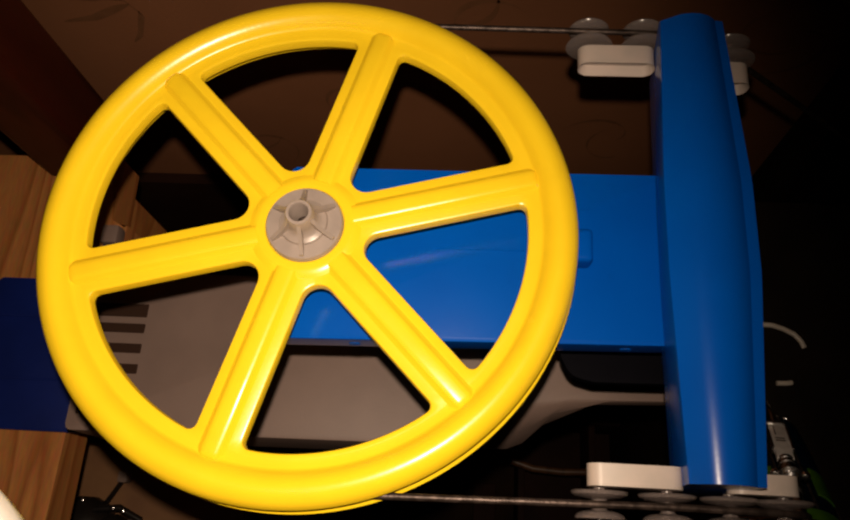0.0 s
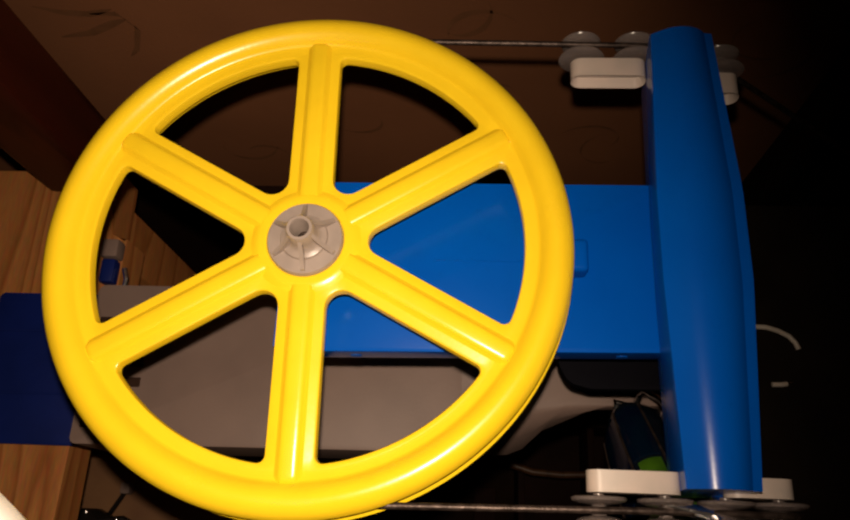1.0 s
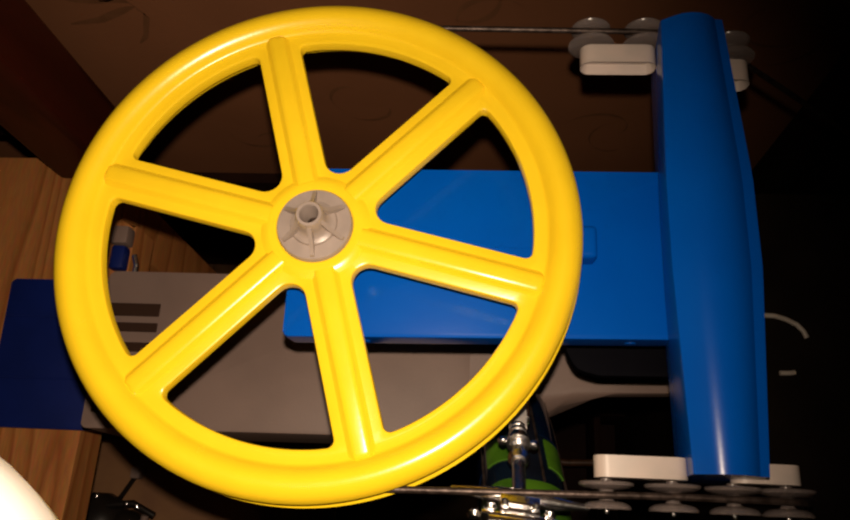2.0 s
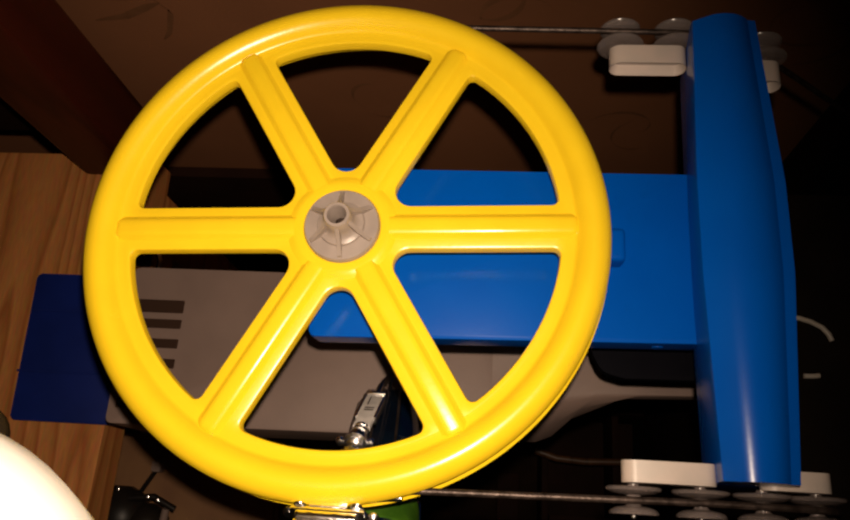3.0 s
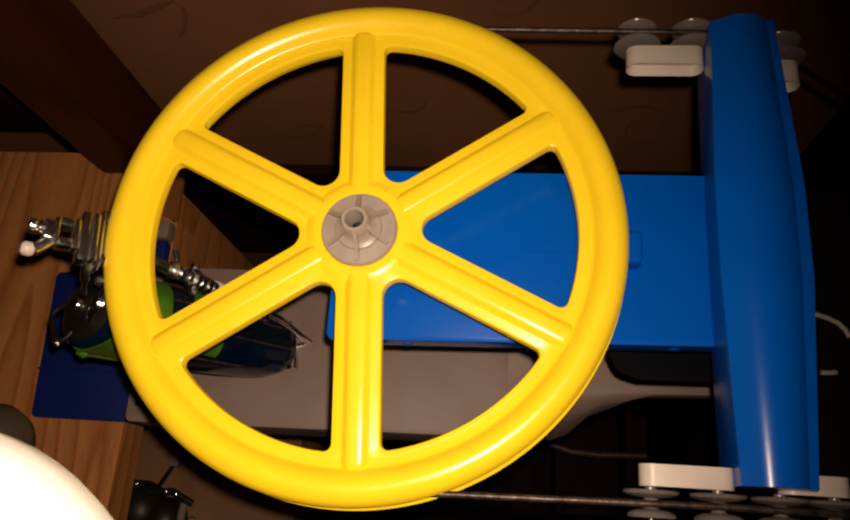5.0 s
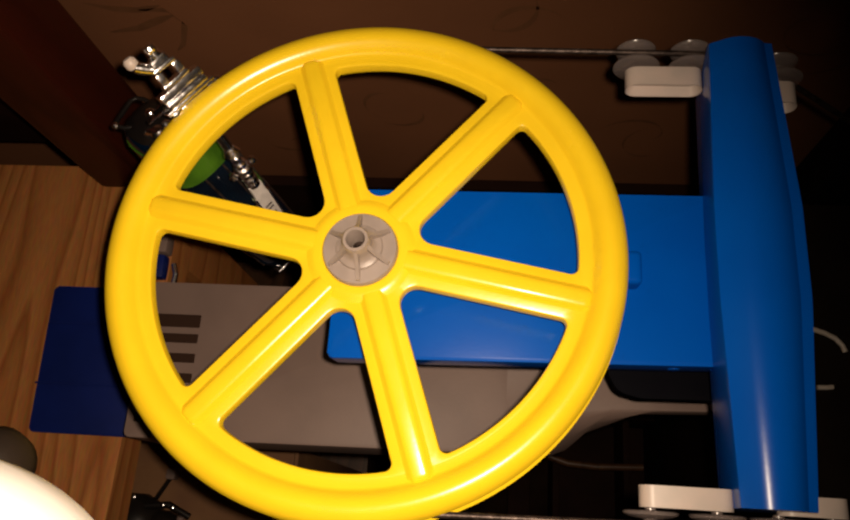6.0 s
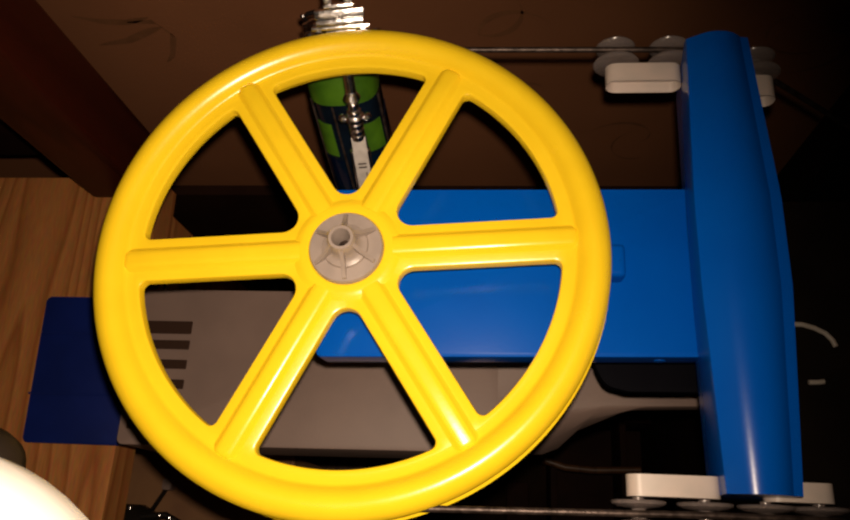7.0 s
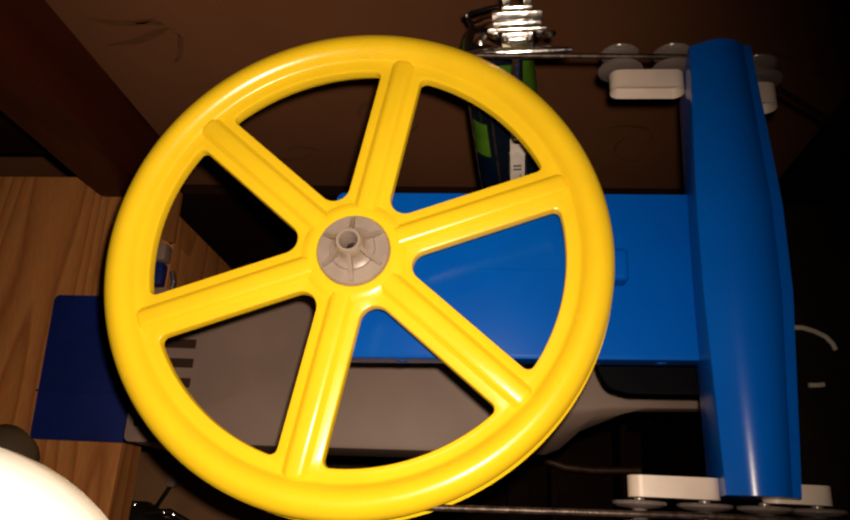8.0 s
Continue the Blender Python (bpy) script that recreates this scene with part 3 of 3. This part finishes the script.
# ---- the cabin that rides on the cable ----
CABIN_RINGS = [(-0.0120, 0.0425, 0.0060, 0.0070), (-0.0145, 0.0421, 0.0125, 0.0135), (-0.0180, 0.0416, 0.0162, 0.0172), (-0.0220, 0.0410, 0.0170, 0.0182), (-0.0280, 0.0402, 0.0174, 0.0186),
               (-0.0460, 0.0375, 0.0178, 0.0186), (-0.0900, 0.0305, 0.0178, 0.0172), (-0.1160, 0.0260, 0.0164, 0.0150), (-0.1215, 0.0250, 0.0145, 0.0130), (-0.1240, 0.0245, 0.0105, 0.0095)]


def cabin_ring(z):
    """Middle and half widths of the cabin at a height."""
    for (z1, *a), (z0, *b) in zip(CABIN_RINGS, CABIN_RINGS[1:]):
        if z >= z0:
            u = (z1 - z) / (z1 - z0)
            return [p + (q - p) * u for p, q in zip(a, b)]
    return CABIN_RINGS[-1][1:]


def cabin_point(angle, z, grow=0.0):
    cy, hx, hy = cabin_ring(z)
    c, s = math.cos(radians(angle)), math.sin(radians(angle))
    bend = lambda v: math.copysign(abs(v) ** 0.72, v)
    aft = 0.010 * max(0.0, min(1.0, (z + 0.124) / 0.11))          # the cabin hangs aslant, its roof trailing
    return ((hx + grow) * bend(c) - aft, cy + (hy + grow) * bend(s), z)


def cabin_band(z0, z1, grow=0.0, steps=40):
    """A closed length of the cabin's body."""
    heights = [z1] + [r[0] for r in CABIN_RINGS if z0 < r[0] < z1] + [z0]
    bm = bmesh.new()
    rings = [[bm.verts.new(cabin_point(360 * k / steps, z, grow)) for k in range(steps)] for z in heights]
    for a, b in zip(rings, rings[1:]):
        for k in range(steps):
            bm.faces.new((a[k], a[(k + 1) % steps], b[(k + 1) % steps], b[k]))
    bm.faces.new(rings[0]), bm.faces.new(rings[-1][::-1])
    return bm


def cabin_panel(a0, a1, z0, z1, out=0.0006, steps=6):
    """A curved panel laid on the cabin's side."""
    bm, grids = bmesh.new(), []
    for grow in (-0.0008, out):
        grids.append([[bm.verts.new(cabin_point(a0 + (a1 - a0) * i / steps, z0 + (z1 - z0) * j / 4, grow)) for i in range(steps + 1)] for j in range(5)])
    for g in grids:
        for j in range(4):
            for i in range(steps):
                bm.faces.new((g[j][i], g[j][i + 1], g[j + 1][i + 1], g[j + 1][i]))
    edge = [(0, i) for i in range(steps)] + [(j, steps) for j in range(4)] + [(4, i) for i in range(steps, 0, -1)] + [(j, 0) for j in range(4, 0, -1)]
    for (j, i), (q, p) in zip(edge, edge[1:] + edge[:1]):
        bm.faces.new((grids[0][j][i], grids[0][q][p], grids[1][q][p], grids[1][j][i]))
    return bm


def gondola():
    ob = thing("gondola", "small toy gondola with chrome hanger, dark cabin, lime panels", "gondola")
    lean = Matrix.Translation((0, 0.003, -0.001)) @ Matrix.Rotation(radians(-20), 4, "X")

    def leaning(bm):
        bmesh.ops.transform(bm, matrix=lean, verts=bm.verts)
        return bm

    def ball(r, at, squash=1.0):
        return turned([(0.0, -r * squash), (0.7 * r, -0.7 * r * squash), (r, 0.0), (0.7 * r, 0.7 * r * squash), (0.0, r * squash)], 16, "z", at)

    # grip: a slim chrome spindle along the cable, and a stepped clamp over it
    grip = part("grip", turned([(0.0, -0.0245), (0.0010, -0.0238), (0.0019, -0.016), (0.0029, -0.008), (0.0033, 0.0), (0.0029, 0.008), (0.0019, 0.016), (0.0010, 0.0238), (0.0, 0.0245)], 24, "x", (0, 0.003, -0.001)), CHROME, ob, "slim chrome grip")
    for hx, hy, z0, z1 in ((0.0068, 0.0042, 0.002, 0.0092), (0.0128, 0.0040, 0.0094, 0.0112), (0.0104, 0.0046, 0.0114, 0.0138), (0.0108, 0.0032, 0.0140, 0.0178), (0.0066, 0.0028, 0.0180, 0.0200)):
        part("clamp_block", leaning(box(-hx, hx, -hy, hy, z0, z1, 0.0007)), CHROME, grip)
    for sx in (-1, 1):
        part("clamp_leg", leaning(box(sx * 0.0044 - 0.0018, sx * 0.0044 + 0.0018, -0.0022, 0.0022, 0.0201, 0.0250, 0.0007)), CHROME, grip)
        part("clamp_bolt", leaning(ball(0.0025, (0.0147 * sx, 0.0036, 0.0066), 0.7)), CHROME, grip)
        part("clamp_bolt", leaning(ball(0.0022, (0.0098 * sx, -0.0035, 0.0082), 0.7)), CHROME, grip)
        part("clamp_stud", leaning(ball(0.0018, (0.0052 * sx, -0.0044, 0.0064))), CHROME, grip)
    part("clamp_stud", leaning(box(-0.0045, 0.0045, -0.0056, -0.0043, 0.0052, 0.0070, 0.0005)), CHROME, grip)
    part("cross_piece", leaning(box(-0.0054, 0.0054, -0.0026, 0.0026, 0.0252, 0.0272, 0.0008)), CHROME, grip)
    part("head", leaning(slab(rounded([(-0.0050, -0.0024), (0.0044, -0.0024), (0.0030, 0.0024), (-0.0050, 0.0024)], 0.0012), 0.0274, 0.0305, 0.0012)), CHROME, grip)
    part("head_knob", leaning(turned([(0.0030, 0.0306), (0.0030, 0.0320), (0.0024, 0.0325), (0.0024, 0.0336), (0.0028, 0.0341), (0.0025, 0.0356), (0.0, 0.0362)], 18)), CHROME, grip)
    arm = part("side_arm", leaning(tube([(-0.003, 0.0, 0.0262), (-0.0065, 0.0008, 0.0292), (-0.0092, 0.0015, 0.0322)], [0.0024, 0.0025, 0.0026], 14)), CHROME, grip)
    part("tip", leaning(turned([(0.0, 0.0370), (0.0018, 0.0367), (0.0027, 0.0356), (0.0028, 0.0334), (0.0022, 0.0322), (0.0, 0.0320)], 18, "z", (-0.0094, 0.0015, 0))), WHITE, arm, "white tip")
    part("back_stud", tube([(-0.0085, 0.0085, 0.0110), (-0.0140, 0.0130, 0.0074), (-0.0145, 0.0134, 0.0071), (-0.0180, 0.0170, 0.0040)], [0.0019, 0.0019, 0.0013, 0.0011], 12), CHROME, grip)
    # hanger: ball joint, collars, slotted flat bar and a thin rod down to the bracket
    hanger = part("hanger", tube([(0, 0.003, -0.002), (0, 0.002, -0.016), (0, 0.001, -0.045)], [0.0024, 0.0025, 0.0026], 16), CHROME, ob, "chrome hanger rod")
    part("ball_joint", ball(0.0042, (0, 0.0012, -0.0255), 0.9), CHROME, hanger)
    for z, r in ((-0.0335, 0.0034), (-0.0368, 0.0046), (-0.0405, 0.0037), (-0.0445, 0.0036), (-0.0480, 0.0034)):
        part("collar", turned([(0.0022, -0.0015), (r, -0.0010), (r, 0.0010), (0.0022, 0.0015)], 20, "z", (0, 0.0008, z)), CHROME, hanger)
    for sx in (-1, 1):
        part("cross_stud", ball(0.0021, (0.0060 * sx, 0.0008, -0.0368)), CHROME, hanger)
    bar = part("flat_bar", box(-0.0036, 0.0036, -0.0012, 0.0016, -0.0812, -0.0482, 0.0007), STRIP, hanger, "pale slotted flat bar")
    # slots and groove are dark strips on the face, their shade as colour
    for z0, z1 in ((-0.0672, -0.0662), (-0.0648, -0.0638)):
        part("slot", box(-0.0021, 0.0021, -0.0014, -0.0008, z0, z1, 0.0002, 1), STEEL, bar, "dark strip standing for a slot's shade")
    part("groove", box(0.0012, 0.0018, -0.0014, -0.0008, -0.0790, -0.0700, 0.0002, 1), STEEL, bar, "dark strip standing for a groove's shade")
    for sx in (-1, 1):
        part("bar_edge", box(sx * 0.0042 - 0.0007, sx * 0.0042 + 0.0007, -0.0017, 0.0021, -0.0805, -0.0560, 0.0005), CHROME, bar)
    part("shoulder", box(-0.0044, 0.0044, -0.0020, 0.0024, -0.0838, -0.0813, 0.0007), CHROME, hanger)
    part("rod", tube([(0, 0.0002, -0.0838), (0, 0.0002, -0.0935), (0, 0.0015, -0.1040), (0, 0.0042, -0.1150)], 0.0017, 12), CHROME, hanger)
    bracket = part("bracket", tube([(0, 0.0042, -0.1150), (0, 0.0065, -0.1265), (0.0008, 0.0105, -0.1290), (0.0020, 0.0230, -0.1300), (0.0030, 0.0285, -0.1305)], [0.0016, 0.0018, 0.0018, 0.0018, 0.0020], 12), CHROME, ob, "chrome bracket under the cabin")
    part("knob", ball(0.0031, (0.0034, 0.0305, -0.1305)), CHROME, bracket)
    part("brace", tube([(-0.0125, 0.0170, -0.1225), (-0.0125, 0.0170, -0.1285), (0.0125, 0.0170, -0.1285), (0.0125, 0.0170, -0.1225)], 0.0014, 10), CHROME, bracket)
    # cabin: black roof, glazed band, lime collar, dark glazed body
    cabin = part("cabin", cabin_band(-0.124, -0.0432), DARKGLASS, ob, "dark glazed cabin body")
    part("roof", cabin_band(-0.0160, -0.0120), BLACK, cabin, "black roof")
    part("glazed_band", cabin_band(-0.0218, -0.0162, -0.0006), TINT, cabin, "blue tinted glass band")
    part("collar", cabin_band(-0.0430, -0.0220, 0.0002), LIME, cabin, "lime green collar")
    for a0, a1, z0, z1 in ((287, 326, -0.071, -0.055), (214, 248, -0.073, -0.054)):
        part("side_panel", cabin_panel(a0, a1, z0, z1), LIME, cabin, "lime green side panel")
    for a0, a1, z0, z1 in ((284, 334, -0.114, -0.074), (206, 254, -0.114, -0.076), (100, 146, -0.112, -0.058), (34, 84, -0.112, -0.058), (340, 378, -0.112, -0.058), (150, 198, -0.112, -0.050)):
        part("window", cabin_panel(a0, a1, z0, z1, 0.0004), TINT, cabin, "navy tinted window")
    for a in (30, 88, 148, 202, 258, 281, 338):
        part("glazing_bar", tube([cabin_point(a, z, 0.0003) for z in (-0.0435, -0.070, -0.095, -0.1165)], 0.0006, 8), STEEL, cabin, "thin dark metal glazing bar")
    rail = part("rail", tube([cabin_point(a, z, 0.0022) for a, z in ((128, -0.026), (124, -0.050), (120, -0.085), (116, -0.1175))], 0.0015, 10), LIME, cabin, "lime green rail")
    for a, z in ((128, -0.0285), (116, -0.1165)):
        part("rail_end", ball(0.0030, cabin_point(a, z, 0.0015)), LIME, rail)
    part("ski_rack", tube([(-0.004, 0.0520, -0.0155), (-0.005, 0.0570, -0.0140), (-0.007, 0.0600, -0.0130), (-0.010, 0.0605, -0.0125), (-0.022, 0.0550, -0.0120), (-0.024, 0.0530, -0.0120), (-0.022, 0.0490, -0.0135), (-0.0180, 0.0465, -0.0150)], 0.0012, 10), BLACK, cabin, "black loop of the rack")
    part("rack_pin", ball(0.0017, (-0.0242, 0.0528, -0.0116)), CHROME, cabin)
    link = part("roof_link", tube([(-0.002, 0.006, -0.004), (-0.0085, 0.013, -0.0060), (-0.0165, 0.0215, -0.0065), (-0.0180, 0.0290, -0.0090), (-0.0180, 0.0350, -0.0135)], [0.0015, 0.0016, 0.0020, 0.0018, 0.0020], 12), CHROME, cabin, "chrome link to the roof")
    part("link_joint", ball(0.0036, (-0.0165, 0.0217, -0.0065), 0.8), CHROME, link)
    part("roof_bolt", turned([(0.0026, -0.0130), (0.0026, -0.0100), (0.0019, -0.0090), (0.0, -0.0088)], 14, "z", (-0.010, 0.041, 0)), CHROME, cabin)
    return ob


cabin_thing = gondola()


# ---- things round about ----
def white_lamp():
    ob = thing("table_lamp", "white round lamp shade on a black stand beside the stool", "lamp")
    c = Vector((-0.067, -0.147, 0.115))
    part("shade", turned([(0.0, 0.06), (0.012, 0.0588), (0.025, 0.0545), (0.037, 0.047), (0.047, 0.0372), (0.0545, 0.025), (0.0588, 0.012), (0.06, 0.0), (0.0588, -0.012), (0.0545, -0.025), (0.047, -0.0372), (0.03, -0.045)], 64, "z", c), SHADE, ob)
    part("collar", turned([(0.031, -0.046), (0.033, -0.05), (0.033, -0.075), (0.02, -0.083), (0.008, -0.086)], 32, "z", c), BLACK, ob, "black lamp collar")
    part("switch", turned([(0.0, 0.0115), (0.006, 0.0098), (0.0098, 0.006), (0.0115, 0.0), (0.0098, -0.006), (0.006, -0.0098), (0.0, -0.0115)], 24, "z", (-0.095, -0.089, 0.045)), EBONY, ob, "black round switch")
    part("bracket", tube([(-0.095, -0.089, 0.045), (-0.085, -0.135, 0.055)], 0.004, 10), BLACK, ob)
    part("stem", tube([(c.x, c.y, c.z - 0.08), (c.x - 0.02, c.y - 0.03, c.z - 0.14), (-0.20, -0.235, -0.10), (-0.215, -0.245, TABLE + 0.01)], 0.006, 12), BLACK, ob)
    part("foot", turned([(0.0, TABLE + 0.016), (0.03, TABLE + 0.012), (0.042, TABLE + 0.005), (0.042, TABLE)], 32, "z", (-0.215, -0.245, 0)), BLACK, ob)


white_lamp()


def small_things():
    ob = thing("carton", "brown cardboard box standing low beside the stool", "box")
    part("side", box(-0.275, -0.105, -0.25, -0.05, FLOOR, -0.362, 0.002), CARTON, ob)
    part("flap", box(-0.272, -0.108, -0.247, -0.151, -0.3618, -0.359, 0.0008), CARTON, ob)
    part("flap", box(-0.272, -0.108, -0.149, -0.053, -0.3618, -0.359, 0.0008), CARTON, ob)
    # round black toy on the carton
    ob = thing("black_toy", "round glossy black toy with chrome fittings on a carton", "toy")
    c = (-0.215, -0.112, -0.332)
    for dx, dy, r, flat in ((-0.006, -0.004, 0.0235, 0.9), (0.016, -0.010, 0.018, 0.95), (-0.018, -0.016, 0.018, 0.8)):
        part("body", turned([(0.0, r * flat), (0.46 * r, 0.9 * r * flat), (0.80 * r, 0.66 * r * flat), (r, 0.22 * r * flat), (r, -0.22 * r * flat), (0.77 * r, -0.7 * r * flat), (0.38 * r, -r), (0.0, -1.02 * r)], 14, "z", (c[0] + dx, c[1] + dy, c[2])), BLACK, ob)
    for dx, dy in ((0.034, 0.004), (0.042, -0.006)):
        part("fitting", tube([(c[0] + dx, c[1] + dy, c[2] + 0.010), (c[0] + dx - 0.003, c[1] + dy - 0.018, c[2] + 0.006)], [0.0028, 0.0034], 12), GREY, ob, "grey plastic fitting")
    part("arm", tube([(c[0] + 0.006, c[1] + 0.010, c[2] + 0.014), (c[0] + 0.024, c[1] + 0.012, c[2] + 0.012), (c[0] + 0.040, c[1] + 0.004, c[2] + 0.008)], 0.0026, 10), BLACK, ob)
    for dx, dy in ((0.020, 0.0115), (0.028, 0.0100), (-0.004, 0.016)):
        part("rivet", turned([(0.0, 0.0022), (0.0016, 0.0014), (0.0020, 0.0), (0.0016, -0.0014), (0.0, -0.0022)], 10, "z", (c[0] + dx, c[1] + dy, c[2] + 0.0145)), CHROME, ob, "tiny bright rivet")
    part("knob", box(c[0] + 0.006, c[0] + 0.014, c[1] + 0.031, c[1] + 0.040, c[2] - 0.024, c[2] - 0.014, 0.002), GREY, ob, "small pale knob")
    part("stalk", tube([(c[0] + 0.004, c[1] + 0.012, c[2] - 0.004), (c[0] + 0.009, c[1] + 0.032, c[2] - 0.018)], 0.0018, 8), BLACK, ob)
    # plug lying on the stool, its white head greyed to stand for shade
    ob = thing("mains_plug", "small white plug, greyed for shade, with a blue sleeve on the stool", "plug")
    part("head", box(-0.1675, -0.1565, 0.052, 0.064, TABLE, TABLE + 0.011, 0.002), GREY, ob)
    part("sleeve", box(-0.1665, -0.1575, 0.036, 0.0515, TABLE, TABLE + 0.009, 0.002), NAVY, ob, "navy blue sleeve")
    ob = solid("metal_clip", tube([(-0.152, 0.032, TABLE + 0.002), (-0.1515, 0.040, TABLE + 0.002), (-0.154, 0.047, TABLE + 0.002)], 0.0018, 8), CHROME, "small bright metal clip on the stool", "clip")
    # white lead, on a black box added to carry it and fill the dark
    top = -0.25
    ob = thing("lead_support", "added black box that carries the lead and fills the dark", "box")
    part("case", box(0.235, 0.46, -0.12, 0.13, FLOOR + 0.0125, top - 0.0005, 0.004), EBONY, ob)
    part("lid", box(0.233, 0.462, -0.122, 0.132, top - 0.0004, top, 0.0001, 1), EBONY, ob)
    ob = thing("white_lead", "thin white electric lead lying on the black box", "lead")
    z = top + 0.0012
    part("loop", tube([(0.245, 0.0385, z), (0.256, 0.0402, z), (0.2663, 0.0399, z), (0.2738, 0.0376, z), (0.2805, 0.0341, z), (0.2845, 0.0294, z), (0.2861, 0.025, z)], 0.0017, 8), WIRE, ob)
    part("end", tube([(0.2656, 0.0004, z), (0.2719, 0.0006, z), (0.2755, 0.0012, z)], 0.0016, 8), WIRE, ob)
    part("pin", tube([(0.2772, 0.002, z), (0.2786, 0.0024, z)], 0.0009, 8), CHROME, ob, "bright metal pin")
    # things on the floor under the toy, dimness in the crate's and slat's colour
    ob = thing("wooden_crate", "shallow reddish wooden crate, shade put into its colour", "crate")
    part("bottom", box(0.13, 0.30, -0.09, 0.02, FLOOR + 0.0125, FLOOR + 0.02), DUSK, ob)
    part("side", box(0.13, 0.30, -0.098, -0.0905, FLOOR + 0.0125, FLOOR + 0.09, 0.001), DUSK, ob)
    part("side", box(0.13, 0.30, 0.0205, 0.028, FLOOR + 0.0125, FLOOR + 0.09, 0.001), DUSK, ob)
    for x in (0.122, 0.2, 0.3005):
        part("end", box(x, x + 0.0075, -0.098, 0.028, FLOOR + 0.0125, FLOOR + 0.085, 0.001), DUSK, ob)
    solid("brown_slat", box(0.074, 0.100, -0.19, -0.045, FLOOR + 0.0125, FLOOR + 0.03, 0.002), DUSK, "brown wooden slat, darkened in colour, on the floor sheet", "slat")
    solid("wooden_rod", tube([(0.112, -0.026, FLOOR + 0.118), (0.135, -0.033, FLOOR + 0.118), (0.165, -0.035, FLOOR + 0.118), (0.215, -0.033, FLOOR + 0.118)], 0.004, 10), BOARDS, "thin brown wooden rod across the crate", "rod")


small_things()


# ---- what moves ----
def ease(rows, t):
    """The values of the rows at a time, gliding from row to row."""
    for (t0, *a), (t1, *b) in zip(rows, rows[1:]):
        if t <= t1:
            u = (t - t0) / (t1 - t0)
            u = u * u * (3 - 2 * u)
            return [p + (q - p) * u for p, q in zip(a, b)]
    return list(rows[-1][1:])


def loop_place(t):
    """Where the cabin's grip is on the cable, and which way it goes."""
    r, speed = 0.0952, radians(44.3) * 0.0952
    s = speed * (t - 3.07)
    if s < 0:
        y = r - 0.002 * min(1.0, -s / 0.117)
        away = max(0.0, -s - 0.175)          # past the last roller the cable falls away
        return Vector((min(-s, 0.175) + 0.36 * away, -y, -0.0092 - 0.93 * away)), Vector((-1, 0, 0))
    if s < math.pi * r:
        a = s / r
        return Vector((-r * math.sin(a), -r * math.cos(a), -0.0092)), Vector((-math.cos(a), math.sin(a), 0))
    return Vector((s - math.pi * r, r, -0.0092)), Vector((1, 0, 0))


# lean about the way ahead, about the outward axis, and about the hanger, in radians
SWING = [(0.0, -0.60, 0.24, 0.0), (0.5, -0.58, 0.06, -0.10), (1.0, -0.56, -0.06, -0.22), (1.2, -0.62, 0.01, -0.22), (2.5, -0.57, 0.0, -0.04), (3.2, -0.54, 0.03, 0.0), (3.8, -0.57, 0.12, 0.0), (4.3, -0.52, 0.14, 0.02),
         (4.7, -0.50, 0.14, 0.09), (5.3, -0.36, 0.15, 0.12), (5.8, -0.22, 0.12, 0.10), (6.2, -0.33, 0.03, 0.05), (6.5, -0.37, 0.035, 0.05), (6.8, -0.37, 0.05, 0.0), (7.5, -0.39, -0.03, 0.0), (8.0, -0.37, -0.03, 0.02)]


def gondola_pose(t):
    place, ahead = loop_place(t)
    up = Vector((0, 0, 1))
    m = Matrix((ahead, up.cross(ahead), up)).transposed()
    w = Vector(ease(SWING, t))
    m = m @ Matrix.Rotation(w.length, 3, w.normalized())
    return Matrix.Translation(place + Vector((0, 0, H))) @ m.to_4x4()


TURN = [(0.0, 14.6), (1.0, -28.7), (2.5, -96.4), (3.5, -139.2), (4.5, -183.6), (6.5, -273.3), (7.0, -296.2), (7.5, -318.5), (8.0, -339.8)]


def wheel_angle(t):
    for (t0, a0), (t1, a1) in zip(TURN, TURN[1:]):
        if t <= t1:
            return a0 + (a1 - a0) * (t - t0) / (t1 - t0)
    return TURN[-1][1]


def motions():
    walk(wheel, [(k * 0.5, pose(0, 0, H, 0, 0, wheel_angle(k * 0.5) - 30)) for k in range(17)])
    walk(cabin_thing, [(k * 0.2, gondola_pose(k * 0.2)) for k in range(41)])


motions()
